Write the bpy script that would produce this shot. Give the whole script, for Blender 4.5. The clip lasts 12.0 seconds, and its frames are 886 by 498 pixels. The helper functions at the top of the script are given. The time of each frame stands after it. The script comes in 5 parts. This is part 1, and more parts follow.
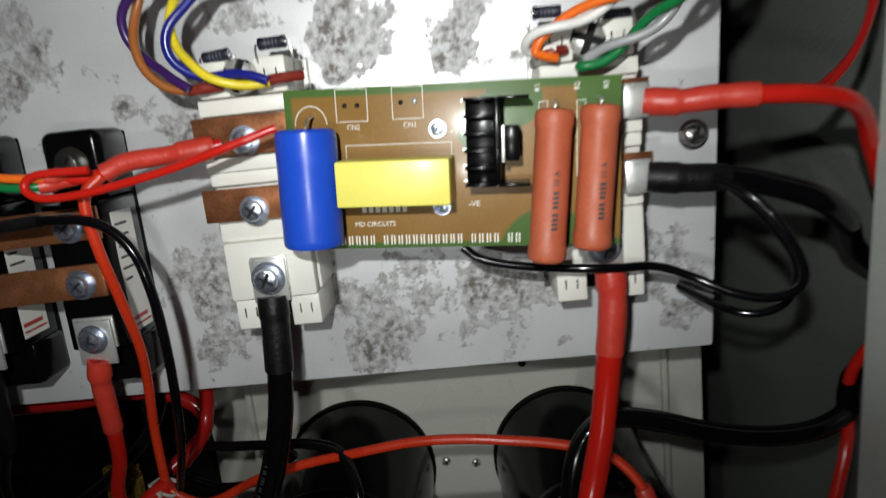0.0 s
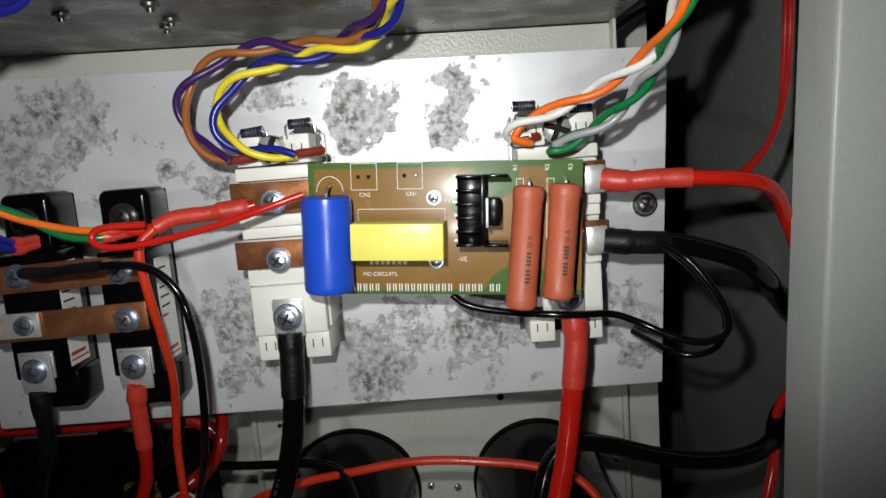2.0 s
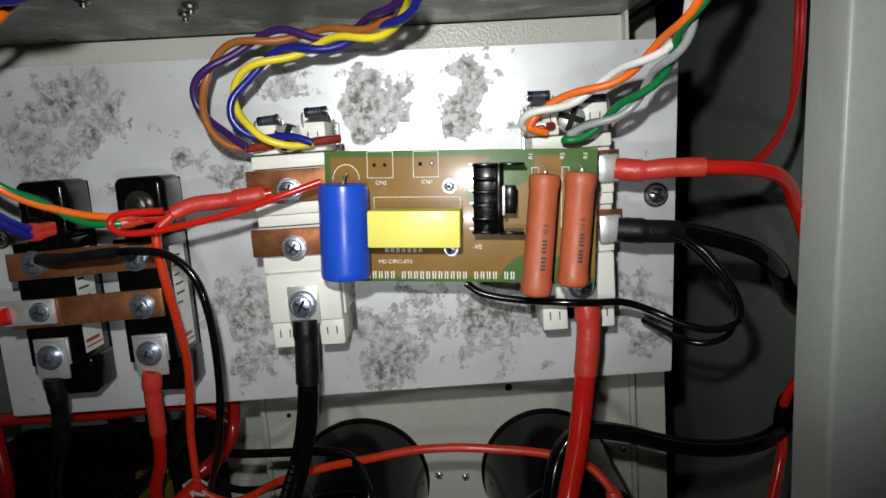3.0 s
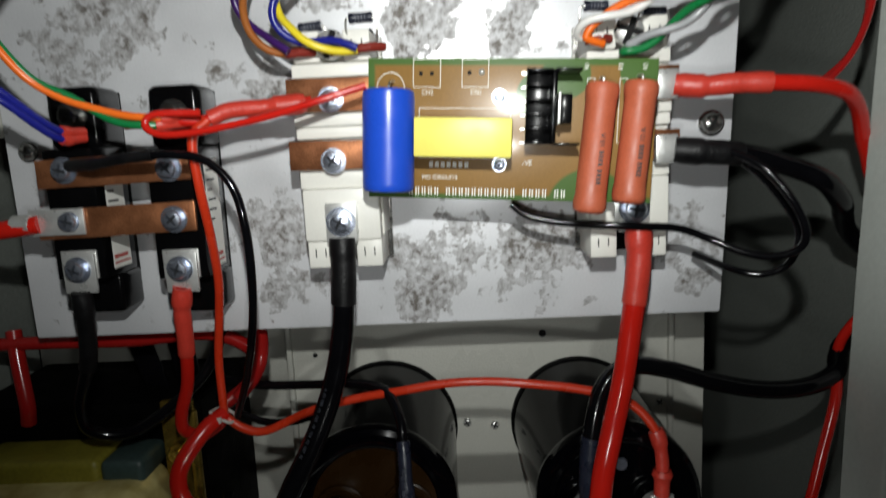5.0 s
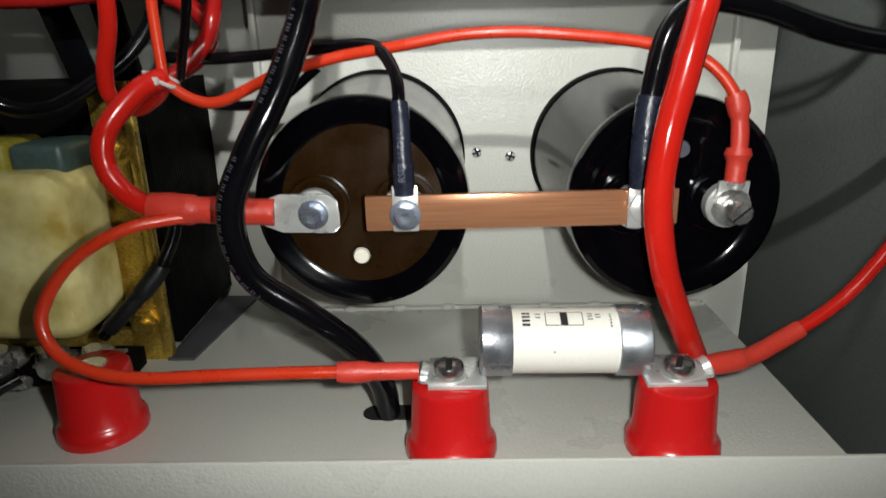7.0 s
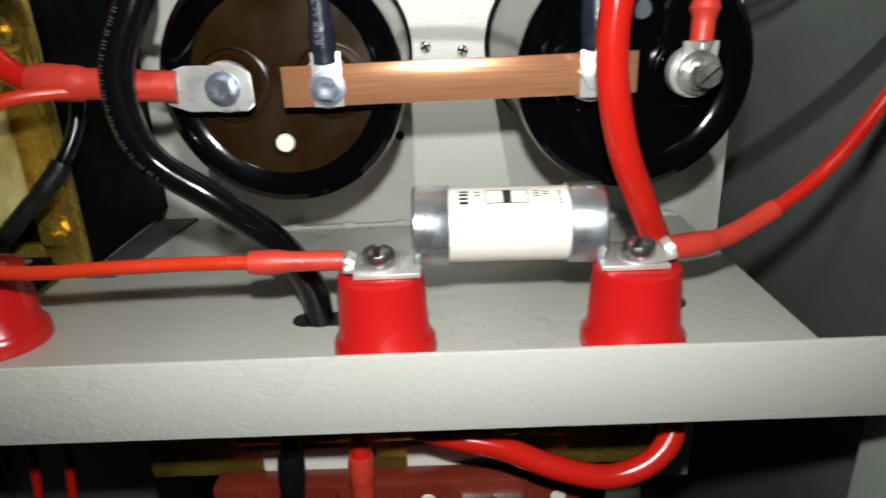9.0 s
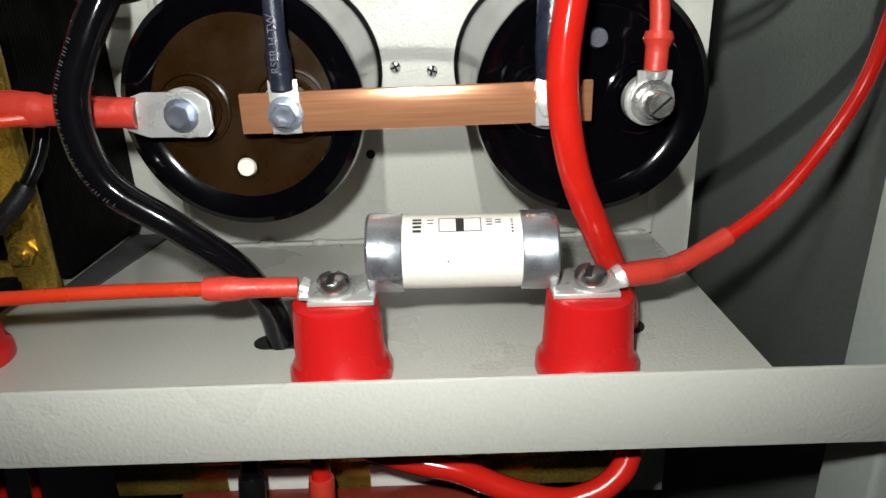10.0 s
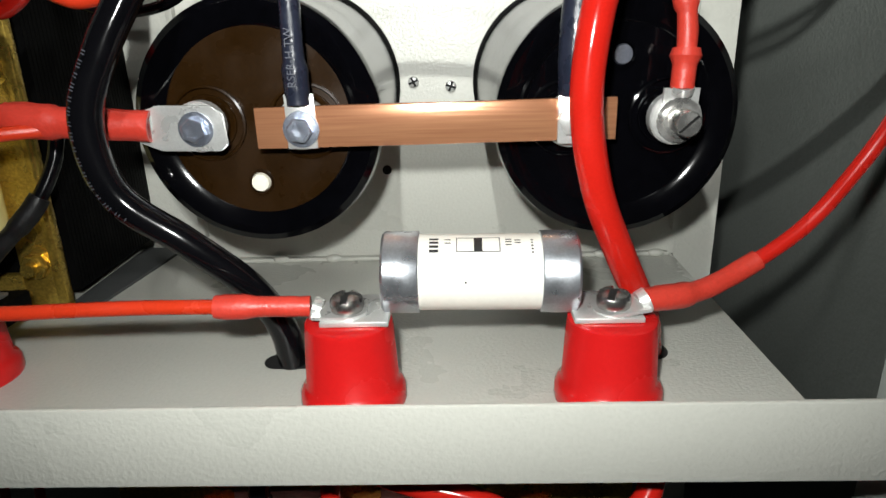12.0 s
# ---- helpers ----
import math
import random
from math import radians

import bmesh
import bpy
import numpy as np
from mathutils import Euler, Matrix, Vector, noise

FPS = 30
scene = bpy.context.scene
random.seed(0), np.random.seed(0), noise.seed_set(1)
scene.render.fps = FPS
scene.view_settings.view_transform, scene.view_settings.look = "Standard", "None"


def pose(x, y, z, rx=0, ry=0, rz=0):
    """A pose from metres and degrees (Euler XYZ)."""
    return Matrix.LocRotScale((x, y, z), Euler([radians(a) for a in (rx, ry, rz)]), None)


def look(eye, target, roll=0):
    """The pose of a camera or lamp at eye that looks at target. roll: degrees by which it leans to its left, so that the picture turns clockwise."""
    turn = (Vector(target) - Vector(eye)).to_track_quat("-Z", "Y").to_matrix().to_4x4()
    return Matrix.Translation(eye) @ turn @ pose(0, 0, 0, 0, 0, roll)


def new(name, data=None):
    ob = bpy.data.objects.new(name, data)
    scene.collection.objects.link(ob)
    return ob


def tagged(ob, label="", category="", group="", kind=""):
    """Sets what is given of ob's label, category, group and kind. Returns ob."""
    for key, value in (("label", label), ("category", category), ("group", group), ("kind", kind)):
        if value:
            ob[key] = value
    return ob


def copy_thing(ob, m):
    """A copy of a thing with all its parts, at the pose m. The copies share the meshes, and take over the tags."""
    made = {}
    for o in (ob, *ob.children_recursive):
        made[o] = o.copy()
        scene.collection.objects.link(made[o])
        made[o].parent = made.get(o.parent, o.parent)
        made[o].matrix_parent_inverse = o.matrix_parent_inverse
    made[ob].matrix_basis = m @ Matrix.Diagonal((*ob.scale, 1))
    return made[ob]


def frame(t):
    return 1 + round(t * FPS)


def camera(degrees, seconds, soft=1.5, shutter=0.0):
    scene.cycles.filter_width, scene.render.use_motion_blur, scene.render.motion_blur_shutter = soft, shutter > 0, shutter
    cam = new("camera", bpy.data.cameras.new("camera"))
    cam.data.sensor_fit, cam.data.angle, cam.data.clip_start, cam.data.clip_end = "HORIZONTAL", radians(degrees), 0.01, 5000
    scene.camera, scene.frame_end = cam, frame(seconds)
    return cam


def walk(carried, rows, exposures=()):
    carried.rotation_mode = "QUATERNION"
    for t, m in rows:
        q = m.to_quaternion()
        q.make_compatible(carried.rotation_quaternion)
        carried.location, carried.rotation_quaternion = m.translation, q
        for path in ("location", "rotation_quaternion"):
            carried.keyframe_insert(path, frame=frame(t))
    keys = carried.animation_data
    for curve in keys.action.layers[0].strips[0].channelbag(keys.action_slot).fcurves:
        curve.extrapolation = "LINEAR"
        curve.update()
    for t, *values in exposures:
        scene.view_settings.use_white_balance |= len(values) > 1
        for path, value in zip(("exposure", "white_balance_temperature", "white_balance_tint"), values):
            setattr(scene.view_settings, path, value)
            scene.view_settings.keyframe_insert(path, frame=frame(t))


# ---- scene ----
cam = camera(68.5, 12.0, soft=1.5, shutter=0.5)
PATH = [
    (0, (0.01255, 0.01745, 0.99830), (0.00750, 0.11525, 0.97810), -6.1),
    (0.5, (0.01510, -0.01240, 1.00870), (0.01385, 0.08630, 0.99270), -4.6),
    (1, (0.01265, -0.01630, 1.01085), (0.01230, 0.08255, 0.99585), -4.2),
    (1.5, (0.01370, -0.02620, 1.01095), (0.01230, 0.07275, 0.99655), -4.8),
    (2, (0.01080, -0.02490, 1.00985), (0.00895, 0.07405, 0.99555), -4.5),
    (2.5, (0.00970, -0.02705, 1.00955), (0.00785, 0.07185, 0.99495), -4.5),
    (3, (0.00290, -0.02775, 1.00660), (0.00175, 0.07120, 0.99205), -4.2),
    (4.8, (-0.01325, -0.02500, 0.98470), (-0.01515, 0.07395, 0.97045), -2.9),
    (5, (-0.01190, -0.02045, 0.97775), (-0.01475, 0.07825, 0.96200), -2.7),
    (5.5, (-0.00800, -0.00035, 0.95485), (-0.01415, 0.09745, 0.93485), -4.0),
    (6, (-0.00885, 0.00935, 0.93075), (-0.01370, 0.10645, 0.90730), -4.0),
    (6.5, (-0.02030, 0.01020, 0.91170), (-0.02445, 0.10620, 0.88400), -1.2),
    (6.7, (-0.02230, 0.01740, 0.89240), (-0.02475, 0.11250, 0.86150), -1.3),
    (8.3, (-0.02115, 0.03630, 0.85660), (-0.02515, 0.13085, 0.82435), -3.1),
    (8.5, (-0.01975, 0.03580, 0.84865), (-0.02320, 0.12945, 0.81380), -4.3),
    (9, (-0.00640, 0.04080, 0.84385), (-0.00725, 0.13425, 0.80820), -2.3),
    (9.5, (0.01145, 0.03955, 0.85095), (0.01200, 0.13330, 0.81615), -1.9),
    (10, (0.00585, 0.04160, 0.85030), (0.00530, 0.13520, 0.81500), -2.0),
    (10.5, (0.00710, 0.04265, 0.85260), (0.00620, 0.13695, 0.81940), -2.1),
    (11, (0.00515, 0.04755, 0.85070), (0.00265, 0.14205, 0.81805), -1.8),
    (11.5, (0.00535, 0.05060, 0.84970), (0.00315, 0.14485, 0.81640), -1.6),
    (12, (0.00505, 0.04735, 0.84985), (0.00235, 0.14165, 0.81670), -1.6),
]
EXPOSURES = [(0.0, -0.1), (3.0, -0.12), (5.0, 0.0), (5.5, 0.45), (6.0, 0.9), (6.5, 1.3), (8.5, 2.25), (9.0, 2.1), (12.0, 2.12)]
walk(cam, [(t, look(eye, target, roll)) for t, eye, target, roll in PATH], EXPOSURES)

# ---- light: a dim room, and three fixed lamps for one small white moving torch ----
world = bpy.data.worlds.new("room")
scene.world = world
world.use_nodes = True
world.node_tree.nodes["Background"].inputs[0].default_value = (0.75, 0.85, 1.0, 1)
world.node_tree.nodes["Background"].inputs[1].default_value = 0.0008


def torch(eye, target, watts, cone, wide):
    """A torch whose beam is cone degrees high and wider than high by the factor wide."""
    lamp = bpy.data.lights.new("torch_light", "SPOT")
    lamp.energy, lamp.spot_size, lamp.spot_blend = watts, radians(cone), 1.0
    lamp.shadow_soft_size, lamp.color = 0.004, (0.978, 1.0, 0.972)
    ob = new("torch_light", lamp)
    ob.matrix_world = look(eye, target) @ Matrix.Diagonal((wide, 1, 1, 1))
    return ob


torch((-0.010, -0.020, 1.042), (-0.010, 0.26, 1.048), 2.6, 98, 1.9)
# extra lamp on the torch's way, added to brighten the plate's lower half
torch((-0.014, 0.000, 0.960), (-0.014, 0.26, 0.962), 0.45, 52, 2.6)
torch((-0.006, 0.045, 0.874), (-0.006, 0.25, 0.748), 0.58, 88, 1.45)


# ---- materials ----
def mat(name, col, rough=0.5, metal=0.0, var=0.12, big=45, fine=900, bump=0.0, dist=0.0002, coat=0.0, rvar=0.12, dirt=None, spec=0.5):
    m = bpy.data.materials.new(name)
    m.use_nodes = True
    nt = m.node_tree
    b = nt.nodes["Principled BSDF"]
    co = nt.nodes.new("ShaderNodeTexCoord").outputs["Object"]
    n1 = nt.nodes.new("ShaderNodeTexNoise")
    n1.inputs["Scale"].default_value, n1.inputs["Detail"].default_value = big, 5
    n2 = nt.nodes.new("ShaderNodeTexNoise")
    n2.inputs["Scale"].default_value, n2.inputs["Detail"].default_value = fine, 3
    nt.links.new(co, n1.inputs["Vector"])
    nt.links.new(co, n2.inputs["Vector"])
    add = nt.nodes.new("ShaderNodeMath")
    add.operation = "ADD"
    nt.links.new(n1.outputs["Fac"], add.inputs[0])
    nt.links.new(n2.outputs["Fac"], add.inputs[1])
    ramp = nt.nodes.new("ShaderNodeMapRange")
    ramp.inputs["From Min"].default_value, ramp.inputs["From Max"].default_value = 0.65, 1.35
    nt.links.new(add.outputs[0], ramp.inputs["Value"])
    mix = nt.nodes.new("ShaderNodeMix")
    mix.data_type = "RGBA"
    low = dirt or tuple(c * (1 - var) for c in col)
    mix.inputs[6].default_value = (*low, 1)
    mix.inputs[7].default_value = (*(min(1, c * (1 + var)) for c in col), 1)
    nt.links.new(ramp.outputs[0], mix.inputs[0])
    nt.links.new(mix.outputs[2], b.inputs["Base Color"])
    rr = nt.nodes.new("ShaderNodeMapRange")
    rr.inputs["From Min"].default_value, rr.inputs["From Max"].default_value = 0.3, 0.7
    rr.inputs["To Min"].default_value, rr.inputs["To Max"].default_value = max(0.03, rough - rvar), min(1, rough + rvar)
    nt.links.new(n1.outputs["Fac"], rr.inputs["Value"])
    nt.links.new(rr.outputs[0], b.inputs["Roughness"])
    b.inputs["Metallic"].default_value = metal
    b.inputs["Specular IOR Level"].default_value = spec
    b.inputs["Coat Weight"].default_value = coat
    b.inputs["Coat Roughness"].default_value = 0.08
    if bump:
        bu = nt.nodes.new("ShaderNodeBump")
        bu.inputs["Strength"].default_value, bu.inputs["Distance"].default_value = bump, dist
        nt.links.new(n2.outputs["Fac"], bu.inputs["Height"])
        nt.links.new(bu.outputs[0], b.inputs["Normal"])
    return m


PAINT = mat("grey_powder_coat", (0.505, 0.505, 0.455), 0.33, 0, 0.05, 14, 820, 0.55, 0.0004)
PAINT_SMOOTH = mat("smooth_grey_green_enamel", (0.46, 0.49, 0.455), 0.38, 0, 0.07, 12, 420, 0.35, 0.0003)
# the cabinet's grey coat again, darkened for walls that catch only grazing light
PAINT_SHADED = mat("shaded_grey_green_coat", (0.185, 0.20, 0.182), 0.46, 0, 0.14, 10, 620, 0.7, 0.0004)
PAINT_TOP = mat("grey_brown_zinc_sheet", (0.15, 0.148, 0.134), 0.38, 0.45, 0.5, 70, 600, 0.8, 0.0003, rvar=0.2)
WHITE = mat("white_module_plastic", (0.80, 0.79, 0.73), 0.42, 0, 0.04, 50, 1500, 0.15, 0.0001)
BLACK = mat("black_module_plastic", (0.0025, 0.0025, 0.0028), 0.18, 0, 0.3, 60, 1200, 0.08, 0.0001, rvar=0.06, spec=0.14)
COPPER = mat("tarnished_copper_bar", (0.42, 0.17, 0.075), 0.38, 0.75, 0.3, 90, 1600, 0.2, 0.0001, dirt=(0.20, 0.075, 0.035))
COPPER_NEW = mat("bright_copper_bar", (0.47, 0.225, 0.115), 0.17, 0.5, 0.16, 70, 1500, 0.25, 0.0001, rvar=0.04, dirt=(0.36, 0.145, 0.075))
nt = COPPER_NEW.node_tree
stretch = nt.nodes.new("ShaderNodeMapping")
stretch.inputs["Scale"].default_value = (0.03, 1, 1)
nt.links.new(next(n for n in nt.nodes if n.bl_idname == "ShaderNodeTexCoord").outputs["Object"], stretch.inputs[0])
for n in [n for n in nt.nodes if n.bl_idname == "ShaderNodeTexNoise"]:
    nt.links.new(stretch.outputs[0], n.inputs["Vector"])
ZINC = mat("zinc_plated_steel", (0.64, 0.70, 0.83), 0.23, 0.92, 0.15, 200, 2500, 0.2, 0.0001)
TIN = mat("tinned_copper_lug", (0.66, 0.665, 0.645), 0.33, 0.62, 0.12, 150, 2500, 0.25, 0.0001)
STEEL = mat("nickel_steel", (0.66, 0.65, 0.62), 0.3, 0.9, 0.2, 150, 2000, 0.2, 0.0001)
BRASS = mat("yellow_chromate_steel", (0.52, 0.36, 0.07), 0.28, 0.8, 0.4, 60, 900, 0.3, 0.0002, dirt=(0.24, 0.15, 0.03))
RED = mat("red_pvc", (0.52, 0.014, 0.008), 0.20, 0, 0.08, 70, 1500, 0.15, 0.0001)
RED_THIN = mat("orange_red_pvc", (0.56, 0.035, 0.010), 0.30, 0, 0.08, 70, 1500, 0.15, 0.0001)
# own colour of the thin branch wires; shade colour for red cables behind the plate
RED_DARK_AND_SHADED = mat("dark_and_shaded_red_pvc", (0.30, 0.010, 0.009), 0.22, 0, 0.08, 70, 1500, 0.15, 0.0001)
SHRINK = mat("red_heat_shrink", (0.54, 0.042, 0.026), 0.40, 0, 0.12, 160, 900, 0.5, 0.0003)
BLK = mat("black_pvc", (0.003, 0.003, 0.0038), 0.14, 0, 0.3, 80, 1500, 0.08, 0.0001, rvar=0.05, spec=0.35)
BLKSHRINK = mat("black_heat_shrink", (0.005, 0.005, 0.0055), 0.45, 0, 0.3, 160, 900, 0.5, 0.0003, spec=0.3)
NAVY = mat("blue_black_heat_shrink", (0.014, 0.017, 0.030), 0.30, 0, 0.3, 160, 900, 0.5, 0.0003)
RED_GLOSS = mat("red_insulator_resin", (0.50, 0.010, 0.010), 0.24, 0, 0.06, 50, 900, 0.12, 0.0001)
WIRE = {
    "brown": mat("brown_pvc", (0.34, 0.11, 0.025), 0.35),
    "purple": mat("violet_pvc", (0.045, 0.012, 0.11), 0.35),
    "yellow": mat("yellow_pvc", (0.80, 0.64, 0.03), 0.35),
    "blue": mat("blue_pvc", (0.012, 0.016, 0.22), 0.33),
    "orange": mat("orange_pvc", (0.86, 0.16, 0.015), 0.35),
    "white": mat("white_pvc", (0.80, 0.79, 0.76), 0.35),
    "green": mat("green_pvc", (0.006, 0.17, 0.045), 0.33),
    "grey": mat("grey_pvc", (0.32, 0.33, 0.34), 0.35),
}
TIE = mat("greyed_nylon", (0.50, 0.47, 0.43), 0.45)
SLEEVE_BLUE = mat("blue_capacitor_sleeve", (0.014, 0.075, 0.56), 0.34, 0, 0.06, 60, 900, 0.1, 0.0001)
YELLOW_BOX = mat("yellow_film_capacitor", (0.86, 0.78, 0.16), 0.4, 0, 0.03, 60, 900, 0.1, 0.0001)
RESISTOR = mat("brick_red_resistor_cement", (0.46, 0.105, 0.048), 0.5, 0, 0.12, 130, 1200, 0.3, 0.0002)
CAP_BLACK = mat("glossy_black_sleeve", (0.0013, 0.0013, 0.0019), 0.10, 0, 0.3, 30, 300, 0.03, 0.0001, rvar=0.04, spec=0.28)
CAP_BROWN = mat("brown_phenolic_disc", (0.017, 0.0072, 0.0014), 0.30, 0, 0.3, 60, 900, 0.15, 0.0001, spec=0.2)
CAP_SIDE = mat("black_sleeve_side", (0.002, 0.002, 0.0024), 0.13, 0, 0.3, 40, 400, 0.03, 0.0001, rvar=0.04, spec=0.08)
DARK_STEEL = mat("dark_oiled_steel", (0.22, 0.215, 0.205), 0.22, 0.95, 0.3, 150, 2000, 0.2, 0.0001)
BOLT_STEEL = mat("shiny_bolt_steel", (0.46, 0.45, 0.43), 0.20, 0.95, 0.25, 300, 2500, 0.25, 0.0001)
CRIMP = mat("dark_red_crimp_sleeve", (0.20, 0.022, 0.014), 0.38, 0, 0.2, 160, 900, 0.4, 0.0002)
FADED_PRINT = mat("faded_cable_print", (0.075, 0.08, 0.10), 0.5, 0, 0.3, 400, 1500)
CREAM = mat("waxed_cream_tape", (0.80, 0.74, 0.36), 0.16, 0, 0.10, 26, 70, 0.35, 0.0009, dirt=(0.36, 0.26, 0.045))
OLIVE = mat("olive_yellow_tape", (0.26, 0.23, 0.03), 0.4, 0, 0.25, 60, 500, 0.3, 0.0002)
SLATE = mat("dark_green_tape", (0.045, 0.075, 0.07), 0.45, 0, 0.25, 60, 500, 0.3, 0.0002)
IRON = mat("black_lacquered_iron", (0.0018, 0.0018, 0.0018), 0.6, 0, 0.4, 60, 900, 0.4, 0.0003, spec=0.06)
PAPER = mat("white_paper_label", (0.78, 0.77, 0.72), 0.55, 0, 0.05, 80, 900, 0.1, 0.0001)
INK = mat("black_ink", (0.02, 0.02, 0.02), 0.5)
RED_INK = mat("red_ink", (0.45, 0.05, 0.04), 0.5)
SILK = mat("white_silk_print", (0.82, 0.82, 0.76), 0.5, 0, 0.03)
DOT = mat("white_rubber_plug", (0.80, 0.76, 0.64), 0.5)
BAKELITE = mat("red_brown_bakelite", (0.17, 0.022, 0.012), 0.36, 0, 0.25, 60, 900, 0.2, 0.0002)
# near-black colour standing in for the shade inside holes and slots
HOLE = mat("hole_shade_black", (0.004, 0.004, 0.004), 0.9)
FUSE_WHITE = mat("white_fuse_ceramic", (0.82, 0.80, 0.72), 0.4, 0, 0.04, 60, 900, 0.1, 0.0001)
ALU = mat("dull_aluminium_cap", (0.44, 0.46, 0.49), 0.32, 0.85, 0.15, 110, 1500, 0.3, 0.0001)
GALV = mat("galvanised_terminal_steel", (0.55, 0.55, 0.53), 0.30, 0.85, 0.3, 150, 2000, 0.3, 0.0002)
GREY_MATTE = mat("dark_grey_matte", (0.055, 0.058, 0.058), 0.8)


def stained_aluminium():
    """Brushed aluminium with grey corrosion blooms (centre x, z and radius in metres, strength)."""
    blooms = [(-0.025, 0.130, 0.013, 0.85), (0.017, 0.139, 0.009, 0.7), (0.014, 0.124, 0.0085, 1.0), (-0.032, 0.117, 0.0035, 1.0),
              (-0.065, 0.143, 0.010, 0.45), (-0.093, 0.106, 0.010, 0.6), (-0.092, 0.043, 0.013, 0.75), (-0.090, 0.019, 0.009, 0.75),
              (-0.036, 0.030, 0.012, 0.6), (-0.028, 0.016, 0.013, 0.85), (-0.012, 0.036, 0.011, 0.6), (0.021, 0.031, 0.014, 0.95),
              (0.004, 0.022, 0.012, 0.4), (0.082, 0.030, 0.014, 0.5), (0.090, 0.012, 0.010, 0.5), (-0.156, 0.138, 0.018, 0.6),
              (-0.168, 0.125, 0.020, 0.5), (-0.112, 0.112, 0.004, 0.6), (0.036, 0.033, 0.007, 0.8)]
    m = mat("stained_aluminium_plate", (0.70, 0.71, 0.73), 0.44, 0.35, 0.06, 25, 1100, 0.15, 0.0001)
    nt = m.node_tree
    b = nt.nodes["Principled BSDF"]
    base = b.inputs["Base Color"].links[0].from_socket
    co = nt.nodes.new("ShaderNodeTexCoord").outputs["Object"]
    wob = nt.nodes.new("ShaderNodeTexNoise")
    wob.inputs["Scale"].default_value, wob.inputs["Detail"].default_value, wob.inputs["Roughness"].default_value = 75, 8, 0.66
    nt.links.new(co, wob.inputs["Vector"])
    speck = nt.nodes.new("ShaderNodeTexNoise")
    speck.inputs["Scale"].default_value, speck.inputs["Detail"].default_value, speck.inputs["Roughness"].default_value = 260, 6, 0.7
    nt.links.new(co, speck.inputs["Vector"])
    total = None
    for x, z, r, s in blooms:
        d = nt.nodes.new("ShaderNodeVectorMath")
        d.operation = "DISTANCE"
        d.inputs[1].default_value = (x, 0, z)
        nt.links.new(co, d.inputs[0])
        r1 = nt.nodes.new("ShaderNodeMapRange")
        r1.inputs["From Min"].default_value, r1.inputs["From Max"].default_value = r * 1.75, r * 0.45
        r1.inputs["To Min"].default_value, r1.inputs["To Max"].default_value = 0, s
        nt.links.new(d.outputs["Value"], r1.inputs["Value"])
        if total is None:
            total = r1.outputs[0]
        else:
            mx = nt.nodes.new("ShaderNodeMath")
            mx.operation = "MAXIMUM"
            nt.links.new(total, mx.inputs[0])
            nt.links.new(r1.outputs[0], mx.inputs[1])
            total = mx.outputs[0]
    def rng(sock, a, b2, lo=0.0, hi=1.0):
        r = nt.nodes.new("ShaderNodeMapRange")
        r.inputs["From Min"].default_value, r.inputs["From Max"].default_value = a, b2
        r.inputs["To Min"].default_value, r.inputs["To Max"].default_value = lo, hi
        nt.links.new(sock, r.inputs["Value"])
        return r.outputs[0]

    def calc(op, a, c):
        n = nt.nodes.new("ShaderNodeMath")
        n.operation = op
        nt.links.new(a, n.inputs[0])
        nt.links.new(c, n.inputs[1])
        return n.outputs[0]

    edge = calc("ADD", total, rng(wob.outputs["Fac"], 0.25, 0.75, -0.80, 0.80))
    patch = rng(edge, 0.33, 0.46)
    rim = calc("MULTIPLY", rng(edge, 0.34, 0.42), rng(edge, 0.56, 0.44))
    core = calc("MULTIPLY", rng(edge, 0.40, 0.95), rng(speck.outputs["Fac"], 0.43, 0.60))
    dark = calc("ADD", calc("MULTIPLY", patch, rng(speck.outputs["Fac"], 0.36, 0.64, 0.18, 0.52)), calc("MULTIPLY", core, rng(wob.outputs["Fac"], 0.3, 0.6, 0.40, 0.75)))
    dark = calc("ADD", dark, calc("MULTIPLY", rim, rng(speck.outputs["Fac"], 0.40, 0.60, 0.05, 0.30)))
    scuff = nt.nodes.new("ShaderNodeTexNoise")
    scuff.inputs["Scale"].default_value, scuff.inputs["Detail"].default_value, scuff.inputs["Roughness"].default_value = 120, 9, 0.8
    nt.links.new(co, scuff.inputs["Vector"])
    dark = calc("MAXIMUM", dark, rng(scuff.outputs["Fac"], 0.635, 0.74, 0.0, 0.60))
    mix = nt.nodes.new("ShaderNodeMix")
    mix.data_type = "RGBA"
    mix.inputs[7].default_value = (0.155, 0.140, 0.126, 1)
    nt.links.new(dark, mix.inputs[0])
    nt.links.new(base, mix.inputs[6])
    nt.links.new(mix.outputs[2], b.inputs["Base Color"])
    rough = b.inputs["Roughness"].links[0].from_socket
    nt.links.new(calc("MAXIMUM", rough, rng(patch, 0, 1, 0.0, 0.62)), b.inputs["Roughness"])
    return m


